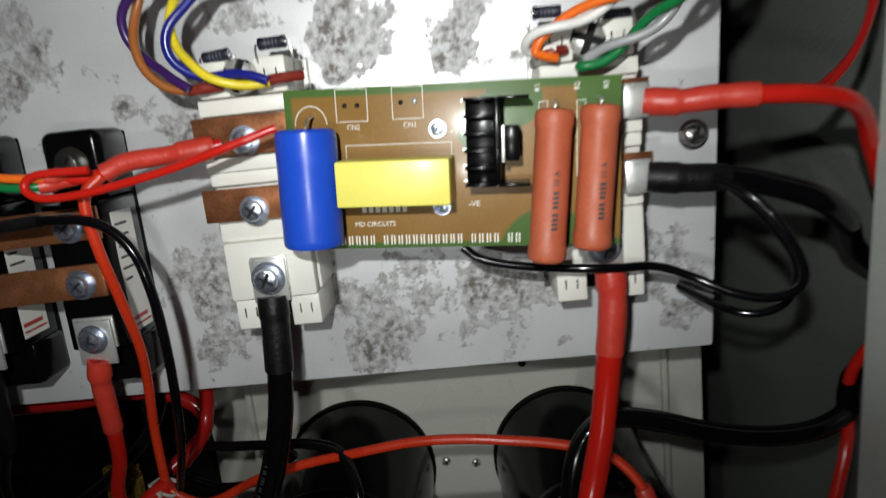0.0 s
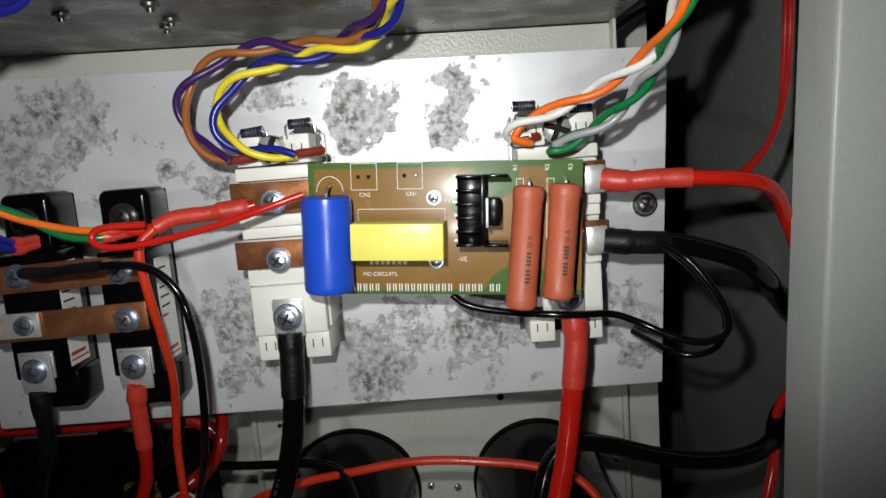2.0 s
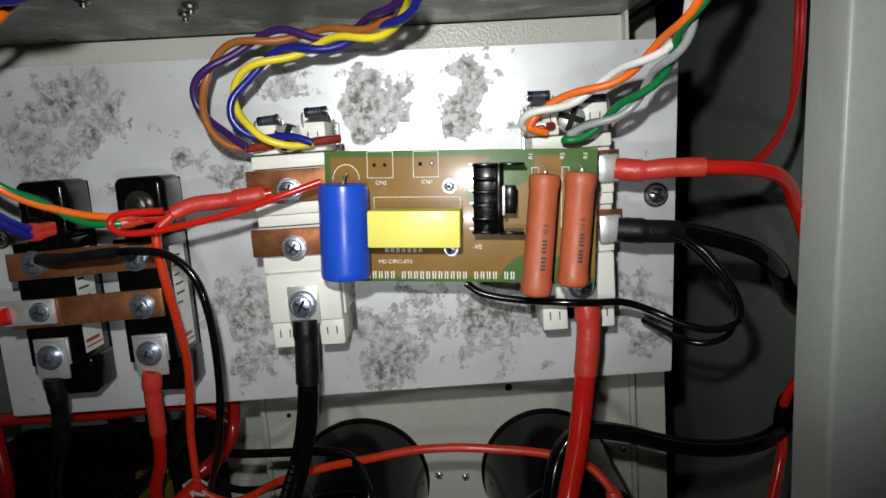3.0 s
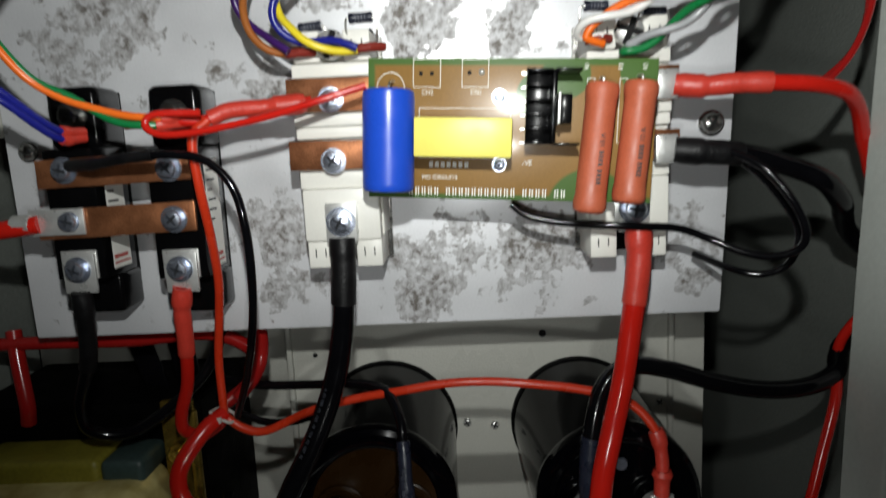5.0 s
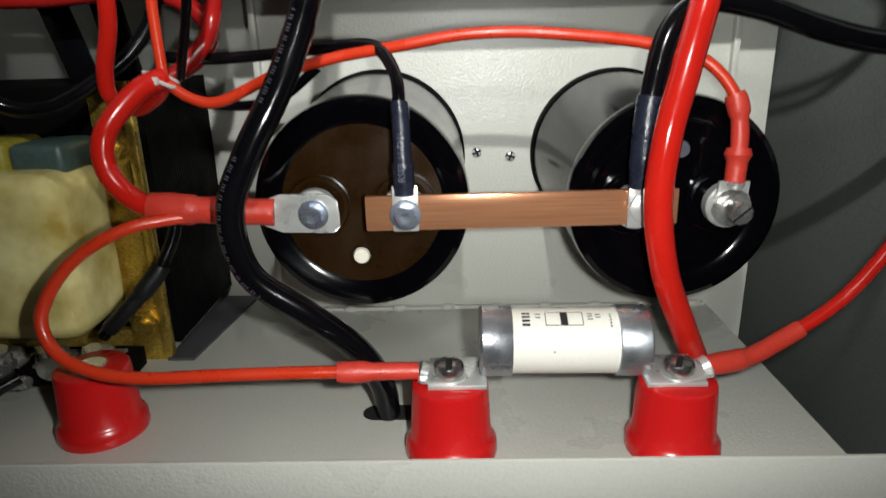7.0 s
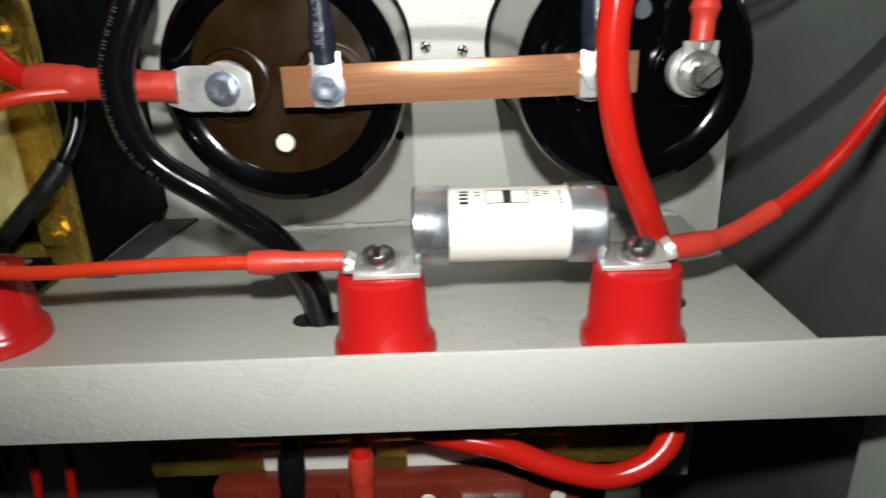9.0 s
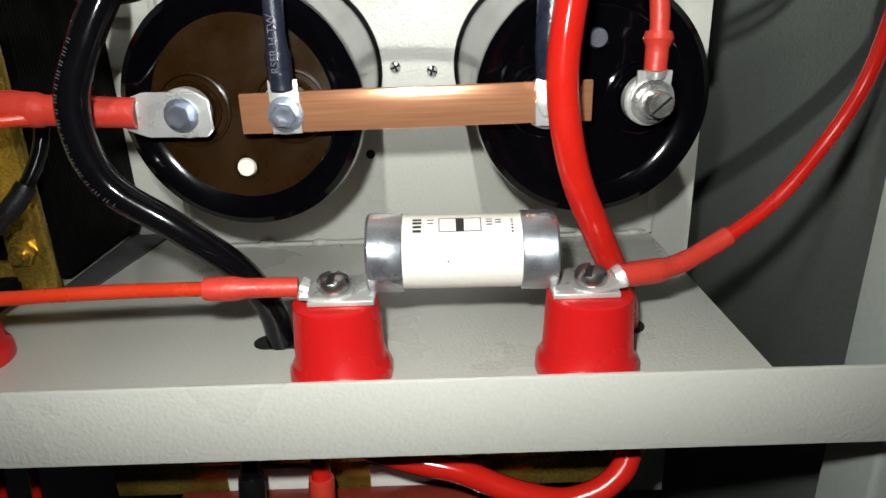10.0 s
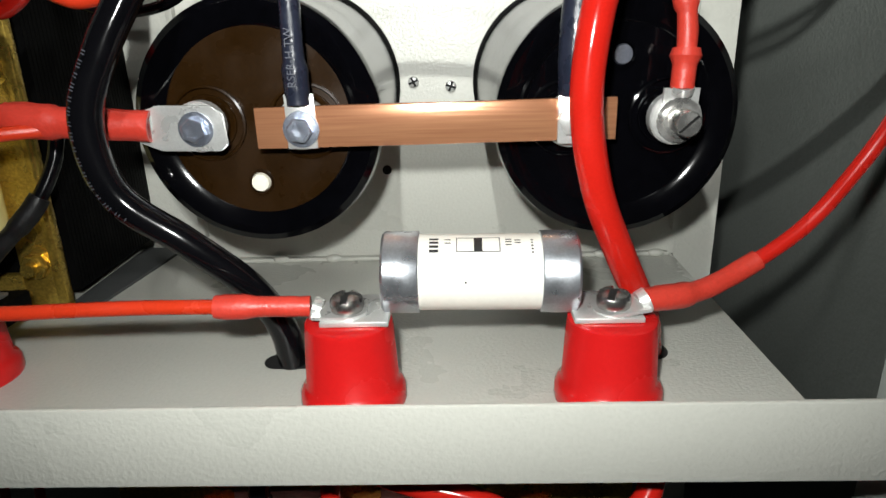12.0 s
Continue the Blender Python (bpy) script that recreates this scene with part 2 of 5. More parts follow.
def board_material():
    """Brown board laminate that turns green along its rim and at one end."""
    m = mat("brown_green_circuit_board", (0.27, 0.145, 0.035), 0.42, 0, 0.12, 40, 900, 0.15, 0.0001)
    nt = m.node_tree
    b = nt.nodes["Principled BSDF"]
    base = b.inputs["Base Color"].links[0].from_socket
    co = nt.nodes.new("ShaderNodeTexCoord").outputs["Object"]
    sep = nt.nodes.new("ShaderNodeSeparateXYZ")
    nt.links.new(co, sep.inputs[0])

    def rng(sock, a, bb):
        r = nt.nodes.new("ShaderNodeMapRange")
        r.inputs["From Min"].default_value, r.inputs["From Max"].default_value = a, bb
        nt.links.new(sock, r.inputs["Value"])
        return r.outputs[0]

    def mx(a, c):
        n = nt.nodes.new("ShaderNodeMath")
        n.operation = "MAXIMUM"
        nt.links.new(a, n.inputs[0])
        nt.links.new(c, n.inputs[1])
        return n.outputs[0]

    def dist(x, z, r):
        d = nt.nodes.new("ShaderNodeVectorMath")
        d.operation = "DISTANCE"
        d.inputs[1].default_value = (x, 0, z)
        nt.links.new(co, d.inputs[0])
        return rng(d.outputs["Value"], r, r * 0.93)

    edge = mx(rng(sep.outputs["Z"], 0.0225, 0.0235), rng(sep.outputs["Z"], -0.0232, -0.0240))
    edge = mx(edge, rng(sep.outputs["X"], -0.0490, -0.0500))
    edge = mx(edge, mx(dist(0.030, -0.029, 0.016), dist(0.047, 0.021, 0.0085)))
    edge = mx(edge, mx(dist(0.012, 0.012, 0.010), dist(0.020, 0.020, 0.009)))
    mix = nt.nodes.new("ShaderNodeMix")
    mix.data_type = "RGBA"
    mix.inputs[7].default_value = (0.075, 0.15, 0.035, 1)
    nt.links.new(edge, mix.inputs[0])
    nt.links.new(base, mix.inputs[6])
    nt.links.new(mix.outputs[2], b.inputs["Base Color"])
    return m


PLATE = stained_aluminium()
BOARD = board_material()
BOARD.node_tree.nodes["Principled BSDF"].inputs["Coat Weight"].default_value = 0.5
BOARD.node_tree.nodes["Principled BSDF"].inputs["Coat Roughness"].default_value = 0.16


# ---- building blocks ----
def thing(name, label, category, at=(0, 0, 0), group="", turn=None):
    ob = new(name)
    ob.empty_display_size = 0.01
    ob.matrix_world = Matrix.Translation(at) @ (turn or Matrix())
    return tagged(ob, label, category, group)


def part(name, bm, material, parent, label="", local=False, smooth=40):
    """Link a bmesh as one mesh object under a thing or a part; coordinates are the world's unless local."""
    root = parent
    while root.parent:
        root = root.parent
    if not local:
        bmesh.ops.translate(bm, verts=bm.verts, vec=-root.location)
    bmesh.ops.recalc_face_normals(bm, faces=bm.faces)
    me = bpy.data.meshes.new(name)
    bm.to_mesh(me)
    bm.free()
    me.materials.append(material)
    if smooth:
        me.polygons.foreach_set("use_smooth", [True] * len(me.polygons))
        me.set_sharp_from_angle(angle=radians(smooth))
    ob = new(name, me)
    ob.parent = parent
    if label:
        tagged(ob, label)
    return ob


def solo(name, bm, material, label, category, at=(0, 0, 0), group="", kind=""):
    """A thing that is one mesh."""
    bmesh.ops.translate(bm, verts=bm.verts, vec=-Vector(at))
    bmesh.ops.recalc_face_normals(bm, faces=bm.faces)
    me = bpy.data.meshes.new(name)
    bm.to_mesh(me)
    bm.free()
    me.materials.append(material)
    me.polygons.foreach_set("use_smooth", [True] * len(me.polygons))
    me.set_sharp_from_angle(angle=radians(40))
    ob = new(name, me)
    ob.location = at
    return tagged(ob, label, category, group, kind)


def box(bm, x0, x1, y0, y1, z0, z1, bevel=0.0, seg=2, m=None):
    mx = Matrix.Translation(((x0 + x1) / 2, (y0 + y1) / 2, (z0 + z1) / 2)) @ Matrix.Diagonal((abs(x1 - x0), abs(y1 - y0), abs(z1 - z0), 1))
    g = bmesh.ops.create_cube(bm, size=1, matrix=(m or Matrix()) @ mx)
    if bevel:
        edges = list({e for v in g["verts"] for e in v.link_edges})
        bmesh.ops.bevel(bm, geom=edges, offset=bevel, segments=seg, affect="EDGES", profile=0.5)
    return bm


def lathe(bm, profile, at, axis, seg=24):
    """Turn (radius, height) points round an axis from at; closes both ends on the axis."""
    q = Vector(axis).normalized().to_track_quat("Z", "Y").to_matrix()
    rings = []
    for r, h in profile:
        if r < 1e-7:
            rings.append([bm.verts.new(Vector(at) + q @ Vector((0, 0, h)))])
        else:
            rings.append([bm.verts.new(Vector(at) + q @ Vector((r * math.cos(a), r * math.sin(a), h)))
                          for a in (2 * math.pi * i / seg for i in range(seg))])
    for a, b in zip(rings[:-1], rings[1:]):
        for i in range(seg):
            j = (i + 1) % seg
            if len(a) == 1 and len(b) == 1:
                continue
            if len(a) == 1:
                bm.faces.new((a[0], b[i], b[j]))
            elif len(b) == 1:
                bm.faces.new((a[i], a[j], b[0]))
            else:
                bm.faces.new((a[i], a[j], b[j], b[i]))
    return bm


def rod(bm, p0, p1, r, r1=None, seg=16, soft=0.0):
    p0, p1 = Vector(p0), Vector(p1)
    r1 = r if r1 is None else r1
    h = (p1 - p0).length
    s = soft
    prof = [(0, 0), (r - s, 0), (r, s), (r1, h - s), (r1 - s, h), (0, h)] if s else [(0, 0), (r, 0), (r1, h), (0, h)]
    return lathe(bm, prof, p0, p1 - p0, seg)


def smooth_path(pts, n=8):
    pts = [Vector(p) for p in pts]
    ext = [2 * pts[0] - pts[1]] + pts + [2 * pts[-1] - pts[-2]]
    out = []
    for i in range(1, len(ext) - 2):
        a, b, c, d = ext[i - 1:i + 3]
        for k in range(n):
            t = k / n
            out.append(0.5 * ((2 * b) + (c - a) * t + (2 * a - 5 * b + 4 * c - d) * t * t + (3 * b - a - 3 * c + d) * t ** 3))
    return out + [pts[-1]]


def tube(bm, path, radius, seg=12, wobble=0.0):
    """A round tube along a dense path; radius is a number or a function of 0..1."""
    n = len(path)
    up = Vector((0.123, 0.456, 0.88)).normalized()
    rings = []
    for i, p in enumerate(path):
        d = (path[min(i + 1, n - 1)] - path[max(i - 1, 0)]).normalized()
        side = up.cross(d).normalized()
        up = d.cross(side).normalized()
        r = radius(i / (n - 1)) if callable(radius) else radius
        if wobble:
            r *= 1 + wobble * noise.noise(p * 260)
        rings.append([bm.verts.new(p + (side * math.cos(a) + up * math.sin(a)) * r) for a in (2 * math.pi * k / seg for k in range(seg))])
    for a, b in zip(rings[:-1], rings[1:]):
        for k in range(seg):
            j = (k + 1) % seg
            bm.faces.new((a[k], a[j], b[j], b[k]))
    bm.faces.new(rings[0][::-1])
    bm.faces.new(rings[-1])
    return bm


def along(path, a, b):
    """The stretch of a dense path between two fractions of its points."""
    n = len(path) - 1
    return path[round(a * n):round(b * n) + 1]


def cable(label, pts, r, material, sleeves=(), name="cable", category="cable", group="", n=8):
    """A cable with its heat-shrink sleeves: (from, to, extra radius, material, label)."""
    path = smooth_path(pts, n)
    t = thing(name, label, category, pts[0], group)
    part("insulation", tube(bmesh.new(), path, r), material, t)
    for a, b, extra, m, lab in sleeves:
        st = along(path, a, b)

        def shape(u, e=extra):
            return r + e * (0.85 if u < 0.06 else 1.1 if u < 0.40 else 0.62)
        part("heat_shrink", tube(bmesh.new(), st, shape, wobble=0.05), m, t, lab)
    return t


def twisted(label_a, label_b, pts, r, mat_a, mat_b, pitch, phase=0.0, spread=1.05, n=10):
    """Two wires wound round one another along a path."""
    path = smooth_path(pts, n)
    up = Vector((0, 0, 1))
    length, sides = 0.0, []
    for i, p in enumerate(path):
        d = (path[min(i + 1, len(path) - 1)] - path[max(i - 1, 0)]).normalized()
        side = up.cross(d).normalized()
        up = d.cross(side).normalized()
        if i:
            length += (p - path[i - 1]).length
        ang = phase + 2 * math.pi * length / pitch
        sides.append((side * math.cos(ang) + up * math.sin(ang)) * r * spread)
    for lab, m, sign in ((label_a, mat_a, 1), (label_b, mat_b, -1)):
        t = thing("wire", lab, "wire", path[0], "twisted signal wires")
        part("insulation", tube(bmesh.new(), [p + s * sign for p, s in zip(path, sides)], r, 10), m, t)


def text(parent, body, size, m, material, name="marking", align="CENTER"):
    """Printed words as a thin mesh under a thing, in its local space."""
    c = bpy.data.curves.new("text", "FONT")
    c.body, c.size, c.extrude, c.align_x, c.align_y = body, size, 0.00004, align, "CENTER"
    tmp = bpy.data.objects.new("text", c)
    me = bpy.data.meshes.new_from_object(tmp)
    bpy.data.objects.remove(tmp)
    me.materials.clear()
    me.materials.append(material)
    me.transform(m)
    ob = new(name, me)
    ob.parent = parent
    return ob


def screw_mesh(kind="pan"):
    """A cross-head machine screw with spring and flat washer; head radius 1, looking along -y."""
    bm = bmesh.new()
    if kind == "pan":
        lathe(bm, [(0, 0.0), (1.45, 0.0), (1.45, 0.16), (1.12, 0.17), (1.12, 0.42), (1.0, 0.44), (1.0, 0.85), (0.9, 1.02), (0.6, 1.12), (0, 1.16)], (0, 0, 0), (0, -1, 0), 28)
    elif kind == "bare":
        lathe(bm, [(0, 0), (1.0, 0.0), (1.06, 0.25), (1.04, 0.6), (0.94, 0.86), (0.7, 1.02), (0.4, 1.10), (0, 1.13)], (0, 0, 0), (0, -1, 0), 28)
    else:
        lathe(bm, [(0, 0), (1.25, 0.0), (1.25, 0.12), (1.0, 0.14), (0.98, 0.35), (0.8, 0.62), (0.45, 0.78), (0, 0.82)], (0, 0, 0), (0, -1, 0), 28)
    top = 0.9 if kind == "dome" else 1.2
    w = 0.23 if kind == "bare" else 0.13
    me = bpy.data.meshes.new("screw")
    bmesh.ops.recalc_face_normals(bm, faces=bm.faces)
    bm.to_mesh(me)
    bm.free()
    cut = bmesh.new()
    n = 0.98 if kind == "bare" else 0.72
    box(cut, -n, n, -top, -top + 0.5, -w, w)
    box(cut, -w, w, -top - 0.01, -top + 0.5, -n, n)
    mc = bpy.data.meshes.new("cut")
    cut.to_mesh(mc)
    cut.free()
    a, b = new("screw", me), new("cut", mc)
    mod = a.modifiers.new("cut", "BOOLEAN")
    mod.object, mod.operation, mod.solver = b, "DIFFERENCE", "EXACT"
    mod.use_self = True
    done = bpy.data.meshes.new_from_object(a.evaluated_get(bpy.context.evaluated_depsgraph_get()))
    bpy.data.objects.remove(a)
    bpy.data.objects.remove(b)
    done.polygons.foreach_set("use_smooth", [True] * len(done.polygons))
    done.set_sharp_from_angle(angle=radians(35))
    done.materials.clear()
    done.materials.append(ZINC)
    done.materials.append(HOLE)
    floor_y = -top + 0.5
    for p in done.polygons:
        c = p.center
        # slot floors are coloured near-black for the shade deep in the cut
        deep = abs(c.y - floor_y) < 0.02 and max(abs(c.x), abs(c.z)) < n
        p.material_index = 1 if deep else 0
    return done


SCREW = screw_mesh("pan")
SCREW_DARK = SCREW.copy()
SCREW_DARK.materials[0] = DARK_STEEL
BARE = screw_mesh("bare")
BARE.materials[0] = BOLT_STEEL
BARE_PALE = BARE.copy()
BARE_PALE.materials[0] = TIN
HEX = bpy.data.meshes.new("bolt")
bm = bmesh.new()
lathe(bm, [(0, 0), (1.55, 0), (1.55, 0.16), (1.2, 0.18), (1.2, 0.36), (0, 0.36)], (0, 0, 0), (0, -1, 0), 28)
lathe(bm, [(0, 0.36), (1.12, 0.36), (1.12, 0.95), (0.98, 1.06), (0.72, 1.06), (0.62, 0.98), (0, 0.94)], (0, 0, 0), (0, -1, 0), 6)
bm.to_mesh(HEX)
bm.free()
HEX.materials.append(ZINC)
DOME = screw_mesh("dome")
DOME.materials[0] = BOLT_STEEL


def screw(parent, at, r, spin=0.0, mesh=None, axis=(0, -1, 0), name="screw", local=True):
    """A screw as a part of parent, in its local space."""
    ob = new(name, mesh or SCREW)
    ob.parent = parent
    q = Vector((0, -1, 0)).rotation_difference(Vector(axis)).to_matrix().to_4x4()
    ob.matrix_local = Matrix.Translation(at) @ q @ Matrix.Rotation(radians(spin), 4, "Y") @ Matrix.Diagonal((r, r, r, 1))
    return ob


def lone_screw(label, at, r, spin=0.0, mesh=None, axis=(0, -1, 0), group=""):
    t = thing("screw", label, "screw", at, group)
    screw(t, (0, 0, 0), r, spin, mesh, axis, "screw_head")
    return t


def hexnut(bm, at, axis, r, h):
    return lathe(bm, [(0, 0), (r, 0), (r, h * 0.85), (r * 0.9, h), (0, h)], at, axis, 6)


def lug(bm, hole, way, width, length, thick, normal):
    """A flat ring tongue with its rounded end round hole, running along way, and a short barrel."""
    w, nrm = Vector(way).normalized(), Vector(normal).normalized()
    s = nrm.cross(w)
    outline = [(-width / 2, length), (-width / 2, 0)] + [(-width / 2 * math.cos(a), -width / 2 * math.sin(a)) for a in (math.pi * k / 10 for k in range(1, 10))] + [(width / 2, 0), (width / 2, length)]
    lo = [bm.verts.new(Vector(hole) + s * u + w * v) for u, v in outline]
    hi = [bm.verts.new(Vector(hole) + s * u + w * v + nrm * thick) for u, v in outline]
    bm.faces.new(lo[::-1])
    bm.faces.new(hi)
    for i in range(len(lo)):
        j = (i + 1) % len(lo)
        bm.faces.new((lo[i], lo[j], hi[j], hi[i]))
    rod(bm, Vector(hole) + w * (length * 0.82) + nrm * thick * 0.6, Vector(hole) + w * (length * 1.08) + nrm * width * 0.12, width * 0.30, width * 0.33, 14)
    return bm


# ---- the cabinet ----
CEIL = 1.061
SHELF = 0.7505
WALL_X = 0.180
BACK_Y = 0.340

# back sheet split at the shelf: the lower piece is coloured dark for shade
solo("wall_back_lower", box(bmesh.new(), -0.26, 0.0990, BACK_Y, BACK_Y + 0.0015, 0.40, SHELF - 0.002), PAINT_SHADED, "grey sheet steel back under the shelf, coloured dark for shade", "wall", kind="structure")
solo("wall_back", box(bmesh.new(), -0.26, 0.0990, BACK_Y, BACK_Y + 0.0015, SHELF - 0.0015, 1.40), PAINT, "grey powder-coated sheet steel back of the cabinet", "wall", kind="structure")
solo("wall_east", box(bmesh.new(), WALL_X, WALL_X + 0.0015, 0.245, 0.5785, 0.40, 1.40), PAINT_SHADED, "grey sheet steel side of the cabinet, shade put into its colour", "wall", kind="structure")
solo("wall_back_corner", box(bmesh.new(), 0.0990, WALL_X + 0.0015, 0.579, 0.5805, 0.40, 1.40), PAINT_SHADED, "grey sheet steel back corner of the cabinet, coloured as shaded", "wall", kind="structure")
solo("wall_west", box(bmesh.new(), -0.262, -0.2605, 0.19, BACK_Y - 0.0005, 0.40, 1.40), PAINT_SHADED, "grey sheet steel side of the cabinet, coloured as shaded", "wall", kind="structure")
solo("floor", box(bmesh.new(), -0.262, WALL_X + 0.0015, 0.16, 0.5805, 0.385, 0.3985), PAINT_SHADED, "grey sheet steel floor of the cabinet", "floor", kind="structure")
bm = bmesh.new()
box(bm, 0.1005, 0.1180, 0.3250, 0.3265, 0.60, 1.30)
box(bm, 0.1165, 0.1180, 0.3265, 0.3400, 0.60, 1.30)
solo("corner_trim", bm, PAINT, "grey powder-coated steel corner strip of the cabinet", "trim", kind="structure")


def tray_rise(x):
    return 0.024 * max(0.0, 0.060 - x)


def ceiling():
    bm = bmesh.new()
    box(bm, -0.255, 0.086, 0.125, 0.268, CEIL, CEIL + 0.0015)
    box(bm, -0.255, 0.086, 0.1235, 0.125, CEIL, CEIL + 0.02)
    for v in bm.verts:
        v.co.z += tray_rise(v.co.x)
    return solo("ceiling", bm, PAINT_TOP, "dull grey-brown sheet steel tray over the plate", "ceiling", kind="structure")


ceiling()
bm = bmesh.new()
box(bm, -0.25, 0.0845, 0.2685, 0.270, 0.99, CEIL - 0.0005)
box(bm, 0.0845, 0.086, 0.262, 0.280, 0.99, CEIL + 0.003, 0.0004)
for v in bm.verts:
    if v.co.z > 1.03:
        v.co.z += tray_rise(v.co.x)
solo("trim", bm, PAINT, "grey powder-coated steel flange behind the plate", "trim", kind="structure")
solo("ceiling_cover", box(bmesh.new(), -0.27, 0.30, -0.05, 0.582, 1.40, 1.41), PAINT_SHADED, "grey sheet steel top of the cabinet, coloured as shaded", "ceiling", kind="structure")


def jamb():
    """Door jamb: a folded channel with a leaning inner face, a soft crease and a flat front."""
    bm = bmesh.new()
    prof = [(0.006, 0.003), (0.0005, 0.0006), (0.000, 0.0), (0.0014, -0.0216), (0.0017, -0.0226), (0.0026, -0.0233), (0.0040, -0.0236), (0.080, -0.024), (0.160, -0.024), (0.160, 0.008), (0.026, 0.008)]
    levels = [(0.36, 0.1390), (0.60, 0.1415), (0.73, 0.1426), (0.85, 0.1437), (0.92, 0.1452), (1.01, 0.1485), (1.10, 0.1520), (1.42, 0.163)]
    rings = [[bm.verts.new((x0 + u, 0.238 + v, z)) for u, v in prof] for z, x0 in levels]
    for a, b in zip(rings[:-1], rings[1:]):
        for i in range(len(prof)):
            j = (i + 1) % len(prof)
            bm.faces.new((a[i], a[j], b[j], b[i]))
    bm.faces.new(rings[0])
    bm.faces.new(rings[-1][::-1])
    return solo("door_jamb", bm, PAINT_SMOOTH, "grey powder-coated folded steel door jamb", "door frame", kind="structure")


jamb()


# ---- shelf with its upturned front lip ----
def shelf():
    t = thing("shelf", "grey powder-coated sheet steel shelf with a raised front lip", "shelf", (0, 0.20, SHELF))
    bm = bmesh.new()
    box(bm, -0.2600, 0.0975, 0.1905, 0.3385, SHELF - 0.0015, SHELF)
    part("deck", bm, PAINT, t, smooth=0)
    bm = bmesh.new()
    box(bm, -0.2600, 0.190, 0.1850, 0.1868, 0.7370, 0.7605, 0.0007)
    box(bm, -0.2600, 0.0975, 0.1868, 0.1905, SHELF - 0.0015, SHELF, 0.0003)
    part("front_lip", bm, PAINT, t)
    bm = bmesh.new()
    rod(bm, (-0.0520, 0.2262, SHELF + 0.0002), (-0.0520, 0.2262, SHELF + 0.0005), 0.0046, seg=24)
    box(bm, -0.0520, -0.030, 0.2216, 0.2308, SHELF + 0.0002, SHELF + 0.0005)
    part("cable_slot", bm, HOLE, t, "dark slot cut for a cable")
    bm = bmesh.new()
    rod(bm, (0.0630, 0.2300, SHELF + 0.0002), (0.0630, 0.2300, SHELF + 0.0005), 0.0060, seg=24)
    part("cable_slot", bm, HOLE, t, "dark slot cut for a cable")
    return t


shelf()

# ---- capacitor panel ----
PANEL_Y = 0.3190


def panel():
    t = thing("mounting_panel", "grey hammered sheet steel panel holding the capacitors", "panel", (0, PANEL_Y, SHELF))
    bm = bmesh.new()
    box(bm, -0.1085, 0.0985, PANEL_Y, PANEL_Y + 0.0015, SHELF, 1.00)
    part("face", bm, PAINT, t, smooth=0)
    bm = bmesh.new()
    box(bm, -0.1090, -0.1060, PANEL_Y - 0.0035, PANEL_Y + 0.012, 0.762, 1.0, 0.0008)
    part("side_fold", bm, PAINT, t)
    bm = bmesh.new()
    box(bm, 0.0960, 0.0990, PANEL_Y - 0.0035, PANEL_Y + 0.012, 0.762, 1.0, 0.0008)
    part("side_fold", bm, PAINT, t)
    bm = bmesh.new()
    box(bm, -0.1060, 0.0955, PANEL_Y - 0.0032, PANEL_Y, SHELF, SHELF + 0.0018, 0.0006)
    for k in range(9):
        x = -0.098 + k * 0.0235
        lathe(bm, [(0, -0.004), (0.0016, -0.002), (0.0019, 0.001), (0.0012, 0.003), (0, 0.004)], (x, PANEL_Y - 0.0025, SHELF + 0.0013), (1, 0, 0), 10)
    part("foot_fold", bm, PAINT, t)
    for x, z, r in ((0.0295, 0.8755, 0.0020), (-0.0255, 0.7905, 0.0020), (-0.094, 0.868, 0.0013)):
        part("hole", rod(bmesh.new(), (x, PANEL_Y - 0.0004, z), (x, PANEL_Y - 0.0001, z), r, seg=18), HOLE, t, "small dark drilled hole")
    return t


panel()
for x, y, z, r, s in ((0.0023, PANEL_Y, 0.8246, 0.0021, 20), (-0.0128, PANEL_Y, 0.8266, 0.0021, 65), (0.092, PANEL_Y, 0.8345, 0.0018, 35),
                      (-0.0195, PANEL_Y, 0.8235, 0.0014, 10)):
    lone_screw("small steel cross-head screw in the grey panel", (x, y, z), r, s, BARE_PALE, group="panel screws")
for z in (0.834, 0.811, 0.858, 0.874, 0.964):
    lone_screw("small steel screw in the grey corner strip", (0.1180, 0.3300, z), 0.0016, 25, DOME, (1, 0, 0), "side screws")
for x, y in ((-0.080, 0.190), (-0.0895, 0.225), (-0.083, 0.213), (-0.112, 0.196)):
    t = thing("screw", "steel screw tip hanging under the tray", "screw", (x, y, CEIL + tray_rise(x)), "tray screws")
    b2 = bmesh.new()
    lathe(b2, [(0, 0), (0.0030, 0), (0.0027, 0.0010), (0.0015, 0.0016), (0.0012, 0.0028), (0, 0.0030)], (0, 0, 0), (0, 0, -1), 12)
    part("tip", b2, DARK_STEEL, t, local=True)


